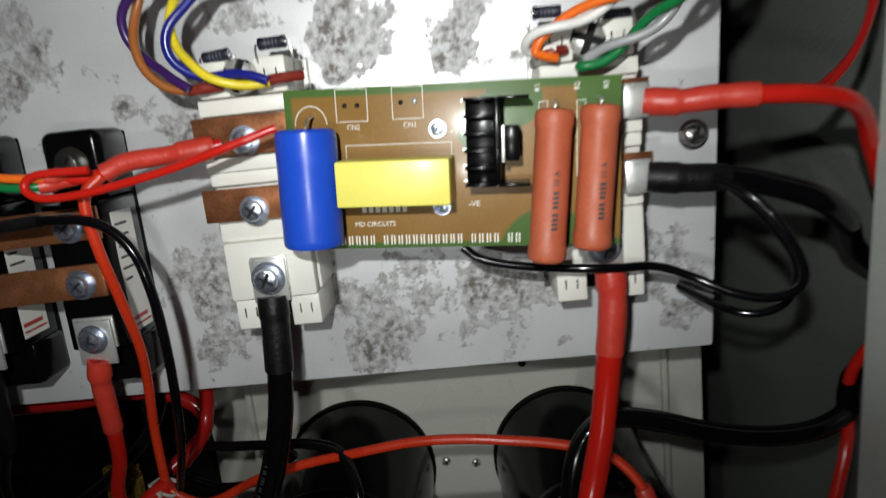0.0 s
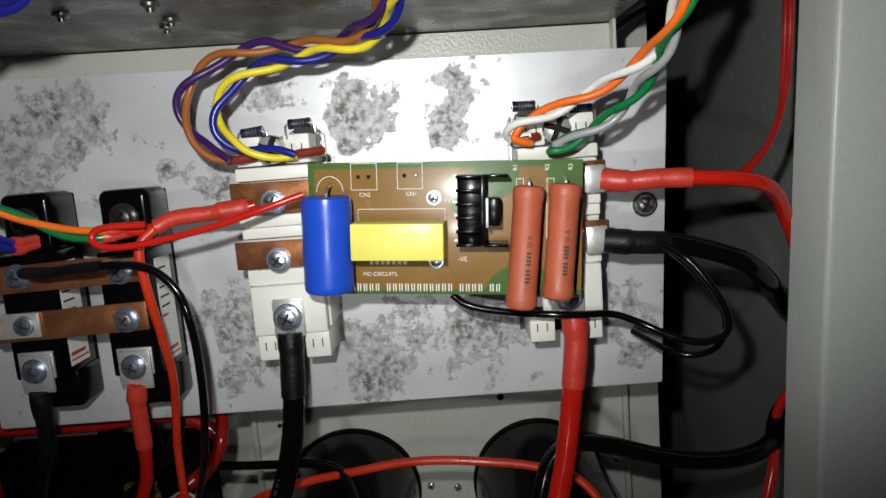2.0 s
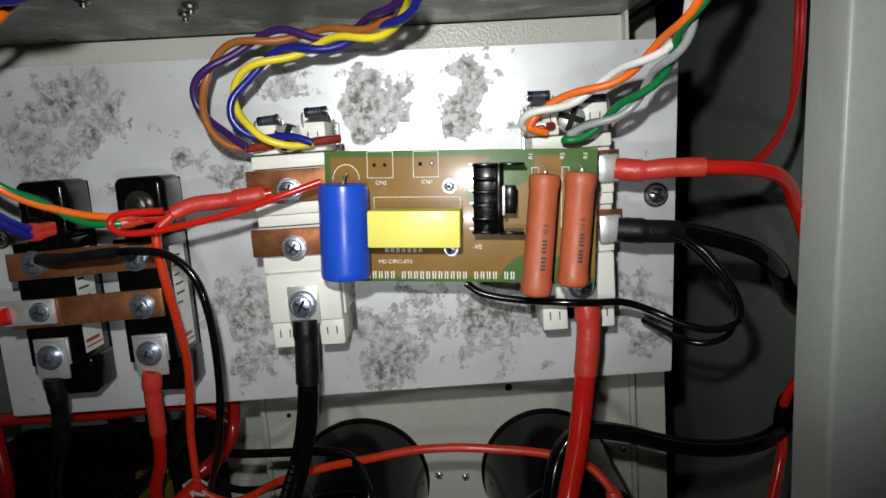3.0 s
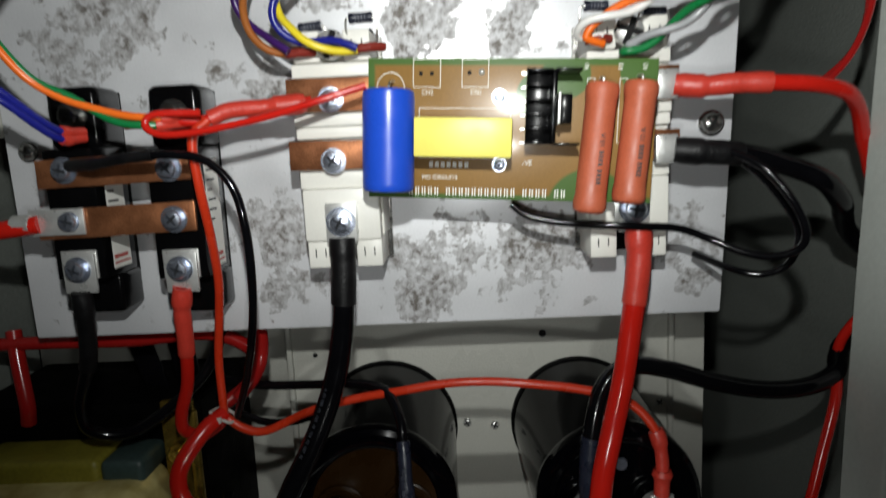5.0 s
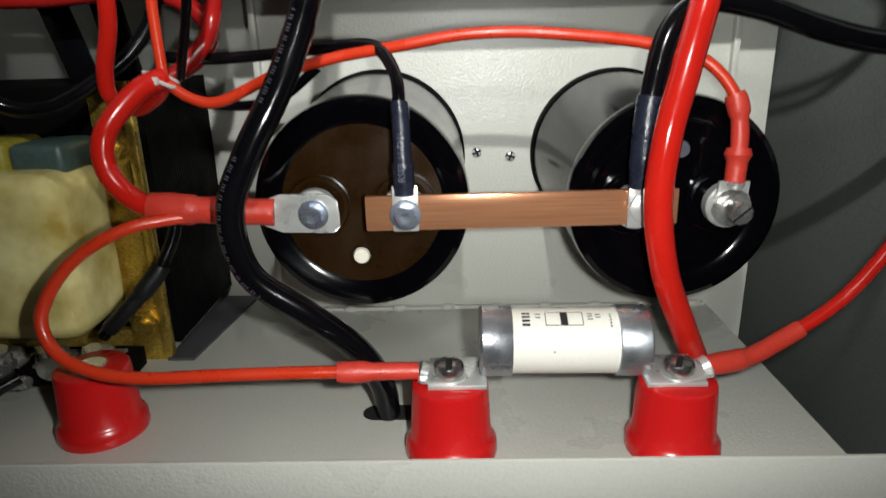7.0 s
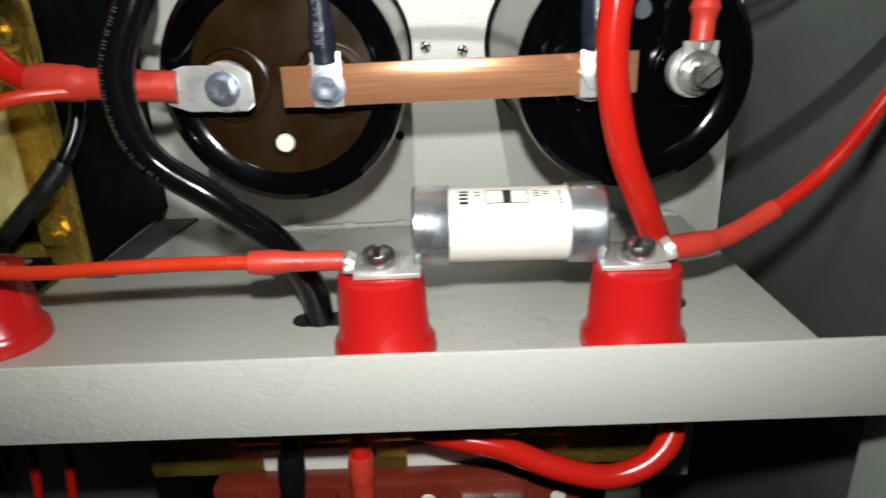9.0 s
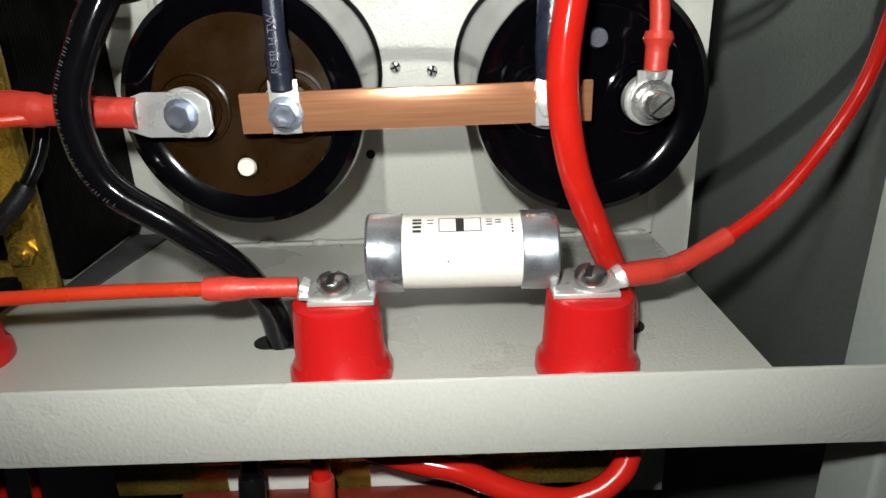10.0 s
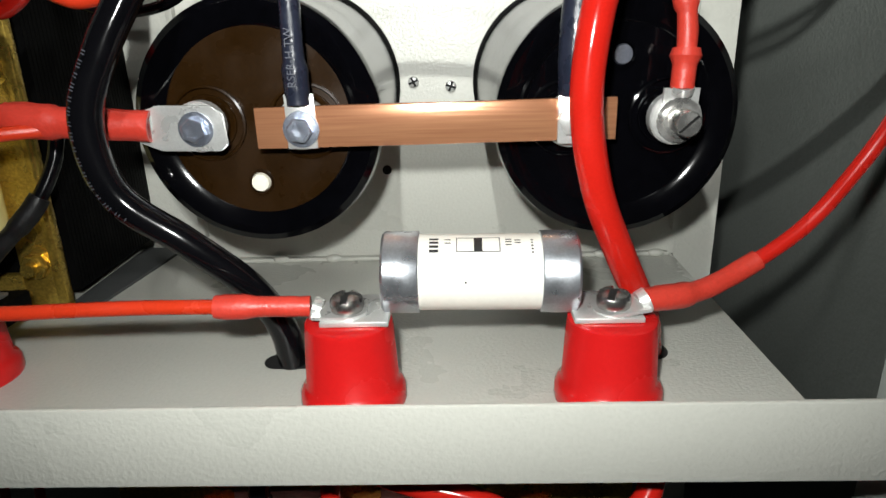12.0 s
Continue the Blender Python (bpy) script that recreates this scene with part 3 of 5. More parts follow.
# ---- aluminium plate ----
def plate():
    t = thing("heatsink_plate", "light grey aluminium heatsink plate with dark corrosion stains", "heatsink", (0, 0.26, 0.90))
    bm = bmesh.new()
    front = [(-0.2055, 0.9000), (0.1003, 0.9000), (0.1066, 1.0480), (-0.2080, 1.0570)]
    lo = [bm.verts.new((x, 0.260, z)) for x, z in front]
    hi = [bm.verts.new((x, 0.268, z)) for x, z in front]
    bm.faces.new(lo)
    bm.faces.new(hi[::-1])
    for i in range(4):
        j = (i + 1) % 4
        bm.faces.new((lo[i], hi[i], hi[j], lo[j]))
    bmesh.ops.bevel(bm, geom=bm.edges[:], offset=0.0006, segments=2, affect="EDGES")
    part("plate", bm, PLATE, t)
    bm = bmesh.new()
    for k in range(22):
        x = -0.195 + k * 0.0133
        box(bm, x, x + 0.0022, 0.268, 0.300, 0.908, 1.040)
    tagged(part("fins", bm, IRON, t, "dark fins behind the plate"), kind="stuff")
    return t


plate()
lone_screw("domed steel screw in the aluminium plate", (0.0949, 0.26, 0.9816), 0.0044, 30, DOME, group="plate screws")
lone_screw("domed steel screw in the aluminium plate", (-0.197, 0.26, 0.983), 0.0036, 10, DOME, group="plate screws")


# ---- white power modules ----
def power_module(at):
    t = thing("power_module", "white plastic power module with three screw terminals", "power module", at, "white power modules")
    part("base_plate", box(bmesh.new(), -0.0168, 0.0168, -0.003, 0, -0.0460, 0.0460, 0.0006), STEEL, t, "nickel-plated base plate", True)
    bm = bmesh.new()
    box(bm, -0.0160, 0.0160, -0.0235, -0.003, -0.0335, 0.0335, 0.0008)
    box(bm, -0.0150, 0.0150, -0.0285, -0.0225, -0.0345, -0.0140, 0.0010)
    part("housing", bm, WHITE, t, "", True)
    for z0, z1, d in ((-0.0140, -0.0060, 0.0262), (0.0052, 0.0098, 0.0268), (0.0098, 0.0146, 0.0285), (0.0282, 0.0335, 0.0268)):
        part("ridge", box(bmesh.new(), -0.0158, 0.0158, -d, -0.0230, z0, z1, 0.0007), WHITE, t, "", True)
    for sx in (-1, 1):
        for z0, z1 in ((-0.0455, -0.0340), (0.0340, 0.0455)):
            bm = bmesh.new()
            box(bm, sx * 0.0045, sx * 0.0148, -0.0262, -0.003, z0, z1, 0.0007)
            foot = part("foot", bm, WHITE, t, "", True)
            bm = bmesh.new()
            for u in (0.0078, 0.0117):
                box(bm, sx * u - 0.00022, sx * u + 0.00022, -0.02632, -0.02622, (z0 + z1) / 2 - 0.0014, (z0 + z1) / 2 + 0.0020)
            part("slot", bm, HOLE, foot, "narrow dark slots", True)
    # solid black block between the feet draws the shade of the mounting recess
    part("recess_shade_block", box(bmesh.new(), -0.0040, 0.0040, -0.012, -0.003, -0.0450, -0.0345, 0.0004), IRON, t, "black block standing in for the shaded mounting recess", True)
    part("terminal", box(bmesh.new(), -0.0062, 0.0062, -0.0297, -0.0284, -0.0335, -0.0195, 0.0003), TIN, t, "tinned terminal tab", True)
    screw(t, (0.0, -0.0245, 0.0400), 0.0054, 20, BARE_PALE, name="mount_screw")
    return t


module = power_module((-0.0580, 0.2600, 0.9770))
module_b = copy_thing(module, pose(0.0537, 0.2600, 0.9765))


def busbar(label, x0, x1, z, h, y, th, material, drop=0.0, group="", holes=()):
    t = thing("busbar", label, "busbar", ((x0 + x1) / 2, y, z), group)
    bm = bmesh.new()
    box(bm, x0, x1, y - th, y, z - h / 2, z + h / 2, 0.0004)
    bmesh.ops.subdivide_edges(bm, edges=[e for e in bm.edges if abs(e.verts[0].co.x - e.verts[1].co.x) > 0.02], cuts=8)
    for v in bm.verts:
        v.co.z += drop * (v.co.x - (x0 + x1) / 2) + 0.00015 * noise.noise(v.co * 90)
    part("bar", bm, material, t)
    return t


top_bus = busbar("tarnished copper bar joining the white modules", -0.0755, 0.0715, 0.9978, 0.0125, 0.2316, 0.0020, COPPER, -0.012, "module busbars")
mid_bus = busbar("tarnished copper bar joining the white modules", -0.0762, 0.0720, 0.9752, 0.0110, 0.2316, 0.0020, COPPER, -0.012, "module busbars")
for x, z, s in ((-0.0588, 0.9965, 25), (0.0560, 0.9950, 10)):
    screw(top_bus, (x - top_bus.location.x, -0.0020, z - top_bus.location.z), 0.0034, s)
for x, z, s in ((-0.0593, 0.9737, 40), (0.0560, 0.9727, 70)):
    screw(mid_bus, (x - mid_bus.location.x, -0.0020, z - mid_bus.location.z), 0.0034, s)


# small axial resistors and wires on the gate pins of the white modules
def axial(at, tilt, label):
    t = thing("resistor", label, "resistor", at, "gate resistors")
    m = pose(0, 0, 0, 0, tilt, 0)
    bm = bmesh.new()
    lathe(bm, [(0, -0.0044), (0.0019, -0.0044), (0.0021, -0.0036), (0.0019, -0.0025), (0.0019, 0.0025), (0.0021, 0.0036), (0.0019, 0.0044), (0, 0.0044)], (0, 0, 0), (1, 0, 0.02), 16)
    bm.transform(m)
    part("body", bm, NAVY, t, "dark blue-black body", True)
    bm = bmesh.new()
    for u in (-0.0018, -0.0006, 0.0006, 0.0018):
        lathe(bm, [(0.00195, u - 0.0002), (0.00200, u - 0.0002), (0.00200, u + 0.0002), (0.00195, u + 0.0002)], (0, 0, 0), (1, 0, 0.02), 16)
    bm.transform(m)
    part("bands", bm, FADED_PRINT, t, "faded grey colour bands", True)
    for sx in (-1, 1):
        p = smooth_path([(sx * 0.0042, 0, 0), (sx * 0.0056, 0, -0.0006), (sx * 0.0058, 0.0005, -0.0045), (sx * 0.0052, 0.004, -0.0095)], 5)
        part("lead", tube(bmesh.new(), p, 0.00045, 6), STEEL, t, "", True)
    return t


axial((-0.0460, 0.2330, 1.0262), 0, "small dark axial resistor on the white module's gate pins")
axial((-0.0660, 0.2370, 1.0245), -4, "small dark axial resistor on the white module's gate pins")
axial((0.0415, 0.2330, 1.0260), 3, "small dark axial resistor on the white module's gate pins")
axial((0.0640, 0.2370, 1.0235), 3, "small dark axial resistor on the white module's gate pins")


# ---- black rectifier modules ----
def rectifier(at):
    t = thing("rectifier_module", "black plastic rectifier module with screw terminals and a paper label", "rectifier module", at, "black rectifier modules")
    part("base_plate", box(bmesh.new(), -0.0096, 0.0096, -0.003, 0, -0.0450, 0.0450, 0.0006), IRON, t, "", True)
    bm = bmesh.new()
    box(bm, -0.0100, 0.0100, -0.0285, -0.003, -0.0300, 0.0220, 0.0010)
    part("housing", bm, BLACK, t, "", True)
    part("upper_shoulder", box(bmesh.new(), -0.0104, 0.0104, -0.0215, -0.0005, 0.0215, 0.0462, 0.0034, 5), BLACK, t, "", True)
    bm = bmesh.new()
    box(bm, -0.0104, 0.0104, -0.0190, -0.0005, -0.0462, -0.0295, 0.0022, 3)
    part("lower_shoulder", bm, BLACK, t, "", True)
    for sx in (-1, 1):
        bm = bmesh.new()
        box(bm, sx * 0.01010, sx * 0.01025, -0.0225, -0.0085, -0.0270, 0.0170)
        lab = part("side_label", bm, PAPER, t, "white printed label", True)
        bm = bmesh.new()
        for k in range(6):
            z = -0.008 + k * 0.0040
            box(bm, sx * 0.01026, sx * 0.01030, -0.0212, -0.0212 + (0.0080 if k % 3 else 0.0050), z, z + 0.0009)
        part("print", bm, INK, lab, "unreadable dark print", True)
        bm = bmesh.new()
        box(bm, sx * 0.01026, sx * 0.01031, -0.0218, -0.0092, -0.0252, -0.0244)
        box(bm, sx * 0.01026, sx * 0.01031, -0.0218, -0.0110, -0.0230, -0.0215)
        part("stripe", bm, RED_INK, lab, "red stripe", True)
    screw(t, (0, -0.0210, 0.0345), 0.0042, 35, SCREW_DARK, name="mount_screw")
    part("terminal", box(bmesh.new(), -0.0072, 0.0072, -0.0295, -0.0284, -0.0295, -0.0180, 0.0003), TIN, t, "", True)
    return t


rect_b = rectifier((-0.1229, 0.2600, 0.9600))
rect_a = copy_thing(rect_b, pose(-0.1636, 0.2600, 0.9612))
link_a = busbar("tarnished copper link across two black modules", -0.1755, -0.1130, 0.9742, 0.0112, 0.2312, 0.0018, COPPER, 0.022, "rectifier links")
link_b = busbar("tarnished copper link across two black modules", -0.1775, -0.1148, 0.9545, 0.0118, 0.2312, 0.0018, COPPER, 0.022, "rectifier links")
for link, zz in ((link_a, (0.9748, 0.9740)), (link_b, (0.9550, 0.9542))):
    for x, z, s in ((-0.1640, zz[0], 15), (-0.1231, zz[1], 50)):
        screw(link, (x - link.location.x, -0.0018, z - link.location.z), 0.0036, s)


# ---- circuit board ----
def circuit_board():
    t = thing("circuit_board", "brown and green snubber circuit board with large parts", "circuit board", (0.0070, 0.2215, 0.9820),
              turn=Matrix.Rotation(radians(3.5), 4, "Y") @ Matrix.Rotation(radians(-5.0), 4, "Z"))
    L = dict(local=True)
    part("board", box(bmesh.new(), -0.0520, 0.0520, 0, 0.0016, -0.0255, 0.0255, 0.0002), BOARD, t, "", **L)
    # blue capacitor
    bm = bmesh.new()
    lathe(bm, [(0, 0), (0.0070, 0), (0.0086, 0.0003), (0.0092, 0.0012), (0.0093, 0.0030), (0.0093, 0.0330), (0.0090, 0.0352), (0.0080, 0.0360), (0.0070, 0.0354), (0, 0.0354)], (-0.0425, -0.0098, -0.0225), (0, 0, 1), 36)
    c = part("blue_capacitor", bm, SLEEVE_BLUE, t, "blue sleeved electrolytic capacitor lying on the board", **L)
    part("end_seal", rod(bmesh.new(), (-0.0425, -0.0098, 0.0130), (-0.0425, -0.0098, 0.01335), 0.0068, seg=28), BLACK, c, "black rubber seal", **L)
    p = smooth_path([(-0.0425, -0.0095, 0.0132), (-0.0425, -0.0080, 0.0158), (-0.0425, -0.0020, 0.0172), (-0.0425, 0.0, 0.0172)], 4)
    part("lead", tube(bmesh.new(), p, 0.0005, 6), STEEL, c, "", **L)
    # yellow film capacitor
    bm = box(bmesh.new(), -0.0325, 0.0015, -0.0165, -0.0004, -0.0098, 0.0038, 0.0006)
    part("film_capacitor", bm, YELLOW_BOX, t, "pale yellow box film capacitor", **L)
    # finned heatsink with its transistor
    bm = bmesh.new()
    box(bm, 0.0060, 0.0160, -0.0095, -0.0005, -0.0044, 0.0200, 0.0004)
    box(bm, 0.0145, 0.0162, -0.0145, -0.0090, -0.0044, 0.0200, 0.0003)
    h = part("finned_heatsink", bm, BLACK, t, "small black finned heatsink", **L)
    for k in range(6):
        z = -0.0050 + k * 0.0049
        part("fin", box(bmesh.new(), 0.0058, 0.0150, -0.0145, -0.0005, z, z + 0.0010, 0.0002), BLACK, h, "", **L)
    for z in (-0.0052, 0.0198):
        part("fin", box(bmesh.new(), 0.0155, 0.0245, -0.0140, -0.0005, z, z + 0.0009, 0.0002), BLACK, h, "", **L)
    bm = bmesh.new()
    box(bm, 0.0166, 0.0176, -0.0165, -0.0030, 0.0020, 0.0125, 0.0002)
    part("tab", bm, TIN, h, "bright transistor tab", **L)
    part("transistor", box(bmesh.new(), 0.0176, 0.0216, -0.0120, -0.0030, 0.0022, 0.0123, 0.0004), BLACK, h, "", **L)
    bm = bmesh.new()
    for k in range(6):
        box(bm, 0.0042, 0.0060, -0.0010, -0.0001, -0.0048 + k * 0.0049, -0.0042 + k * 0.0049)
    part("pins", bm, TIN, h, "tinned comb pins", **L)
    # two long resistors
    for x0, x1, z0, z1 in ((0.0290, 0.0320, -0.0285, 0.0165), (0.0423, 0.0450, -0.0248, 0.0172)):
        a, b = Vector((x0, -0.0105, z0)), Vector((x1, -0.0090, z1))
        n = (b - a).length
        r = 0.0056
        bm = bmesh.new()
        lathe(bm, [(0, 0), (r * 0.75, 0), (r * 0.97, 0.0008), (r * 1.03, 0.0020), (r * 1.03, 0.0045), (r * 0.97, 0.0060), (r * 0.96, n - 0.0060), (r * 1.03, n - 0.0045), (r * 1.03, n - 0.0018), (r * 0.92, n - 0.0005), (r * 0.6, n), (0, n)], a, b - a, 28)
        for v in bm.verts:
            v.co += Vector((noise.noise(v.co * 300), noise.noise(v.co * 310 + Vector((3, 1, 2))), 0)) * 0.00022
        rs = part("wirewound_resistor", bm, RESISTOR, t, "brick-red cemented wirewound resistor", **L)
        way = (b - a).normalized()
        bm = bmesh.new()
        for u in (0.24, 0.27, 0.30, 0.33, 0.38, 0.41, 0.44, 0.47):
            q = a + (b - a) * u
            box(bm, q.x + 0.0006, q.x + 0.0022, q.y - r * 0.990, q.y - r * 0.90, q.z - 0.0004, q.z + 0.0004)
        part("print", bm, INK, rs, "unreadable dark print", **L)
        q = a + (b - a) * 0.56
        text(t, "10 A", 0.0024, Matrix.Translation((q.x + 0.0014, q.y - r * 0.995, q.z)) @ Matrix.Rotation(radians(90), 4, "X") @ Matrix.Rotation(radians(87), 4, "Z"), INK)
        p = smooth_path([b - way * 0.001, b + way * 0.0012, b + Vector((0, 0.006, 0.0022)), Vector((b.x, 0.0, b.z + 0.0022))], 4)
        part("lead", tube(bmesh.new(), p, 0.0005, 6), TIN, rs, "", **L)
    # board screws and pads
    for x, z in ((-0.0035, 0.0118), (-0.0030, -0.0125)):
        screw(t, (x, -0.0001, z), 0.0019, 30, SCREW, name="board_screw")
    part("solder_joint", lathe(bmesh.new(), [(0, 0), (0.0012, 0), (0.0007, 0.0007), (0, 0.0010)], (-0.0102, -0.00005, 0.0205), (0, -1, 0), 12), TIN, t, "", **L)
    for x, z in ((-0.0324, 0.0200), (-0.0284, 0.0200), (-0.0146, 0.0203)):
        part("pin_hole", rod(bmesh.new(), (x, -0.0001, z), (x, -0.00005, z), 0.0008, seg=12), HOLE, t, "", **L)

    def frame_line(x0, x1, z0, z1, w=0.00022):
        bm = bmesh.new()
        for a in ((x0, x1, z0, z0 + w), (x0, x1, z1 - w, z1), (x0, x0 + w, z0, z1), (x1 - w, x1, z0, z1)):
            box(bm, a[0], a[1], -0.0001, -0.00004, a[2], a[3])
        part("print_outline", bm, SILK, t, "white printed outline", **L)

    frame_line(-0.0353, -0.0251, 0.0150, 0.0252)
    frame_line(-0.0174, -0.0076, 0.0152, 0.0252)
    frame_line(-0.0330, 0.0008, -0.0105, 0.0078)
    bm = bmesh.new()
    for k in range(16):
        a0, a1 = math.pi * k / 16, math.pi * (k + 1) / 16
        f = [Vector((-0.0436 + 0.0053 * math.cos(a) * s, -0.0001, 0.0145 + 0.0060 * math.sin(a) * s)) for a, s in ((a0, 1), (a1, 1), (a1, 0.95), (a0, 0.95))]
        bm.faces.new([bm.verts.new(v) for v in f])
    part("print_outline", bm, SILK, t, "white printed arc", **L)
    for x in (0.0275, 0.0388):
        frame_line(x, x + 0.0028, -0.0040, 0.0187)
    up = Matrix.Rotation(radians(90), 4, "X")

    def words(body, x, z, size, spin=0):
        text(t, body, size, Matrix.Translation((x, -0.00008, z)) @ up @ Matrix.Rotation(radians(spin), 4, "Z"), SILK)

    words("CN2", -0.0300, 0.0132, 0.0022)
    words("CN1", -0.0120, 0.0134, 0.0022)
    words("+VE", 0.0023, 0.0108, 0.0026)
    words("-VE", 0.0072, -0.0118, 0.0026)
    words("MD CIRCUITS", -0.0250, -0.0176, 0.0022)
    for body, x in (("R1", 0.0272), ("R2", 0.0390), ("R3", 0.0475)):
        words(body, x, 0.0228, 0.0022, 90)
    # the maker's line as plain bars
    bm = bmesh.new()
    x = -0.0365
    for n in (5, 11, 4, 2):
        for k in range(n):
            box(bm, x, x + 0.00045, -0.0001, -0.00004, -0.0243, -0.0213)
            box(bm, x + 0.00095, x + 0.0014, -0.0001, -0.00004, -0.0243, -0.0213)
            x += 0.0024
        x += 0.0020
    part("print_line", bm, SILK, t, "line of white printed bars", **L)
    bm = bmesh.new()
    for k in range(7):
        box(bm, -0.0290 + k * 0.0022, -0.0290 + k * 0.0022 + 0.0014, -0.0001, -0.00004, -0.0138, -0.0118)
    part("print_line", bm, SILK, t, "short row of white printed bars", **L)
    return t


circuit_board()


# ---- large capacitors ----
def big_capacitor(at, r, disc, dot, lean):
    t = thing("capacitor", "large black screw-terminal capacitor clamped to the grey panel", "capacitor", at, "large capacitors")
    L = dict(local=True)
    n = PANEL_Y - at[1]

    def lean_back(mesh):
        """The can sags a little towards its front end."""
        for v in mesh.verts:
            k = max(0.0, v.co.y - 0.006) / n
            v.co.x += lean[0] * k
            v.co.z += lean[1] * k

    bm = bmesh.new()
    lathe(bm, [(r * 0.745, 0.0012), (r * 0.80, 0.0), (r * 0.93, -0.0008), (r * 0.985, 0.0005), (r, 0.0035), (r * 0.995, 0.0060)], (0, 0, 0), (0, 1, 0), 72)
    part("rim", bm, CAP_BLACK, t, "glossy black rolled rim", **L)
    bm = bmesh.new()
    lathe(bm, [(r * 0.99, 0.0055), (r * 0.985, 0.008), (r * 0.985, n)], (0, 0, 0), (0, 1, 0), 72)
    lean_back(bm)
    part("sleeve", bm, CAP_SIDE, t, "", **L)
    bm = bmesh.new()
    lathe(bm, [(0, 0.0010), (r * 0.745, 0.0010), (r * 0.745, 0.0030), (0, 0.0030)], (0, 0, 0), (0, 1, 0), 64)
    part("end_disc", bm, disc, t, "", **L)
    bm = bmesh.new()
    lathe(bm, [(r * 0.98, n - 0.0030), (r * 1.012, n - 0.0028), (r * 1.012, n - 0.0003), (r * 0.98, n - 0.0003)], (0, 0, 0), (0, 1, 0), 64)
    lean_back(bm)
    part("clamp_ring", bm, IRON, t, "thin dark clamp ring", **L)
    for sx in (-1, 1):
        x = sx * 0.0148
        bm = bmesh.new()
        lathe(bm, [(0.0112, 0.0009), (0.0112, -0.0003), (0.0106, -0.0005), (0.0102, 0.0003), (0.0086, 0.0002), (0.0084, -0.0004), (0.0078, -0.0004), (0.0066, 0.0002), (0.0062, -0.0035), (0.0058, -0.0040), (0, -0.0040)], (x, 0, 0.0002), (0, 1, 0), 30)
        part("terminal_boss", bm, disc, t, "", **L)
        part("terminal_post", rod(bmesh.new(), (x, -0.0085, 0.0004), (x, -0.0038, 0.0004), 0.0073, seg=28, soft=0.0005), TIN, t, "", **L)
    if dot:
        part("vent_plug", lathe(bmesh.new(), [(0, -0.0006), (0.0026, -0.0004), (0.0030, 0.0010), (0, 0.0011)], (dot[0], 0, dot[1]), (0, 1, 0), 20), dot[2], t, "round vent plug", **L)
        part("vent_ring", lathe(bmesh.new(), [(0.0033, 0.0010), (0.0034, -0.0002), (0.0038, -0.0002), (0.0039, 0.0010)], (dot[0], 0, dot[1]), (0, 1, 0), 24), disc, t, "raised ring round the plug", **L)
    return t


CAP_L, CAP_R = (-0.0546, 0.2415, 0.8224), (0.0514, 0.2415, 0.8216)
big_capacitor(CAP_L, 0.0371, CAP_BROWN, (-0.0013, -0.0181, DOT), (-0.0012, 0.0040))
big_capacitor(CAP_R, 0.0359, CAP_BLACK, (0.0010, 0.0178, FADED_PRINT), (-0.0042, 0.0045))

link = busbar("bright copper bar joining the two capacitors", -0.0520, 0.0490, 0.8227, 0.0116, 0.2325, 0.0024, COPPER_NEW, 0.006)
bm = bmesh.new()
box(bm, -0.0430, -0.0346, 0.2292, 0.2300, 0.8166, 0.8318, 0.0002)
part("lug", bm, TIN, link, "tinned cable lug under the screw")
screw(link, (-0.0388 - link.location.x, -0.0033, 0.8222 - link.location.z), 0.0033, 8, HEX)
bm = bmesh.new()
box(bm, 0.0325, 0.0410, 0.2286, 0.2300, 0.8165, 0.8305, 0.0003)
hexnut(bm, (0.0370, 0.2288, 0.8234), (0, -1, 0), 0.0048, 0.0022)
part("nut", bm, TIN, link, "tinned lug and nut")

# slotted bolt and lug on the other terminals
t = thing("terminal_bolt", "slotted steel bolt on the capacitor terminal", "bolt", (0.0664, 0.2330, 0.8220))
bm = bmesh.new()
lug(bm, (0.0664, 0.2330, 0.8222), (0.02, -0.1, 1), 0.0098, 0.0085, 0.0012, (0, -1, 0))
part("lug", bm, TIN, t, "tinned ring lug")
bm = bmesh.new()
lathe(bm, [(0, 0), (0.0062, 0), (0.0062, 0.0009), (0.0047, 0.0010), (0.0047, 0.0026), (0.0036, 0.0027), (0.0036, 0.0085), (0.0032, 0.0090), (0, 0.0091)], (0.0664, 0.2316, 0.8220), (0, -1, 0), 24)
part("bolt", bm, STEEL, t)
bm = bmesh.new()
box(bm, -0.0033, 0.0033, 0.22245, 0.2226, -0.00035, 0.00035)
bm.transform(Matrix.Translation((0.0664, 0, 0.8220)) @ Matrix.Rotation(radians(-42), 4, "Y"))
part("slot", bm, HOLE, t, "dark screwdriver slot")


# ---- red stand-off insulators and the fuse ----
def insulator(at):
    t = thing("insulator", "glossy red resin stand-off insulator bolted to the shelf", "insulator", at, "red insulators")
    bm = bmesh.new()
    lathe(bm, [(0, 0), (0.0145, 0), (0.0147, 0.0008), (0.0145, 0.0042), (0.0135, 0.0058), (0.0128, 0.0066), (0.0120, 0.0225), (0.0117, 0.0240), (0.0108, 0.0247), (0, 0.0247)], (0, 0, 0), (0, 0, 1), 48)
    part("body", bm, RED_GLOSS, t, "", True)
    part("insert", rod(bmesh.new(), (0, 0, 0.0246), (0, 0, 0.0252), 0.0048, seg=20), ZINC, t, "plated metal insert", True)
    return t


INS_L, INS_R = (-0.0254, 0.2055, SHELF), (0.0449, 0.2050, SHELF)
ins = insulator(INS_L)
copy_thing(ins, pose(*INS_R))
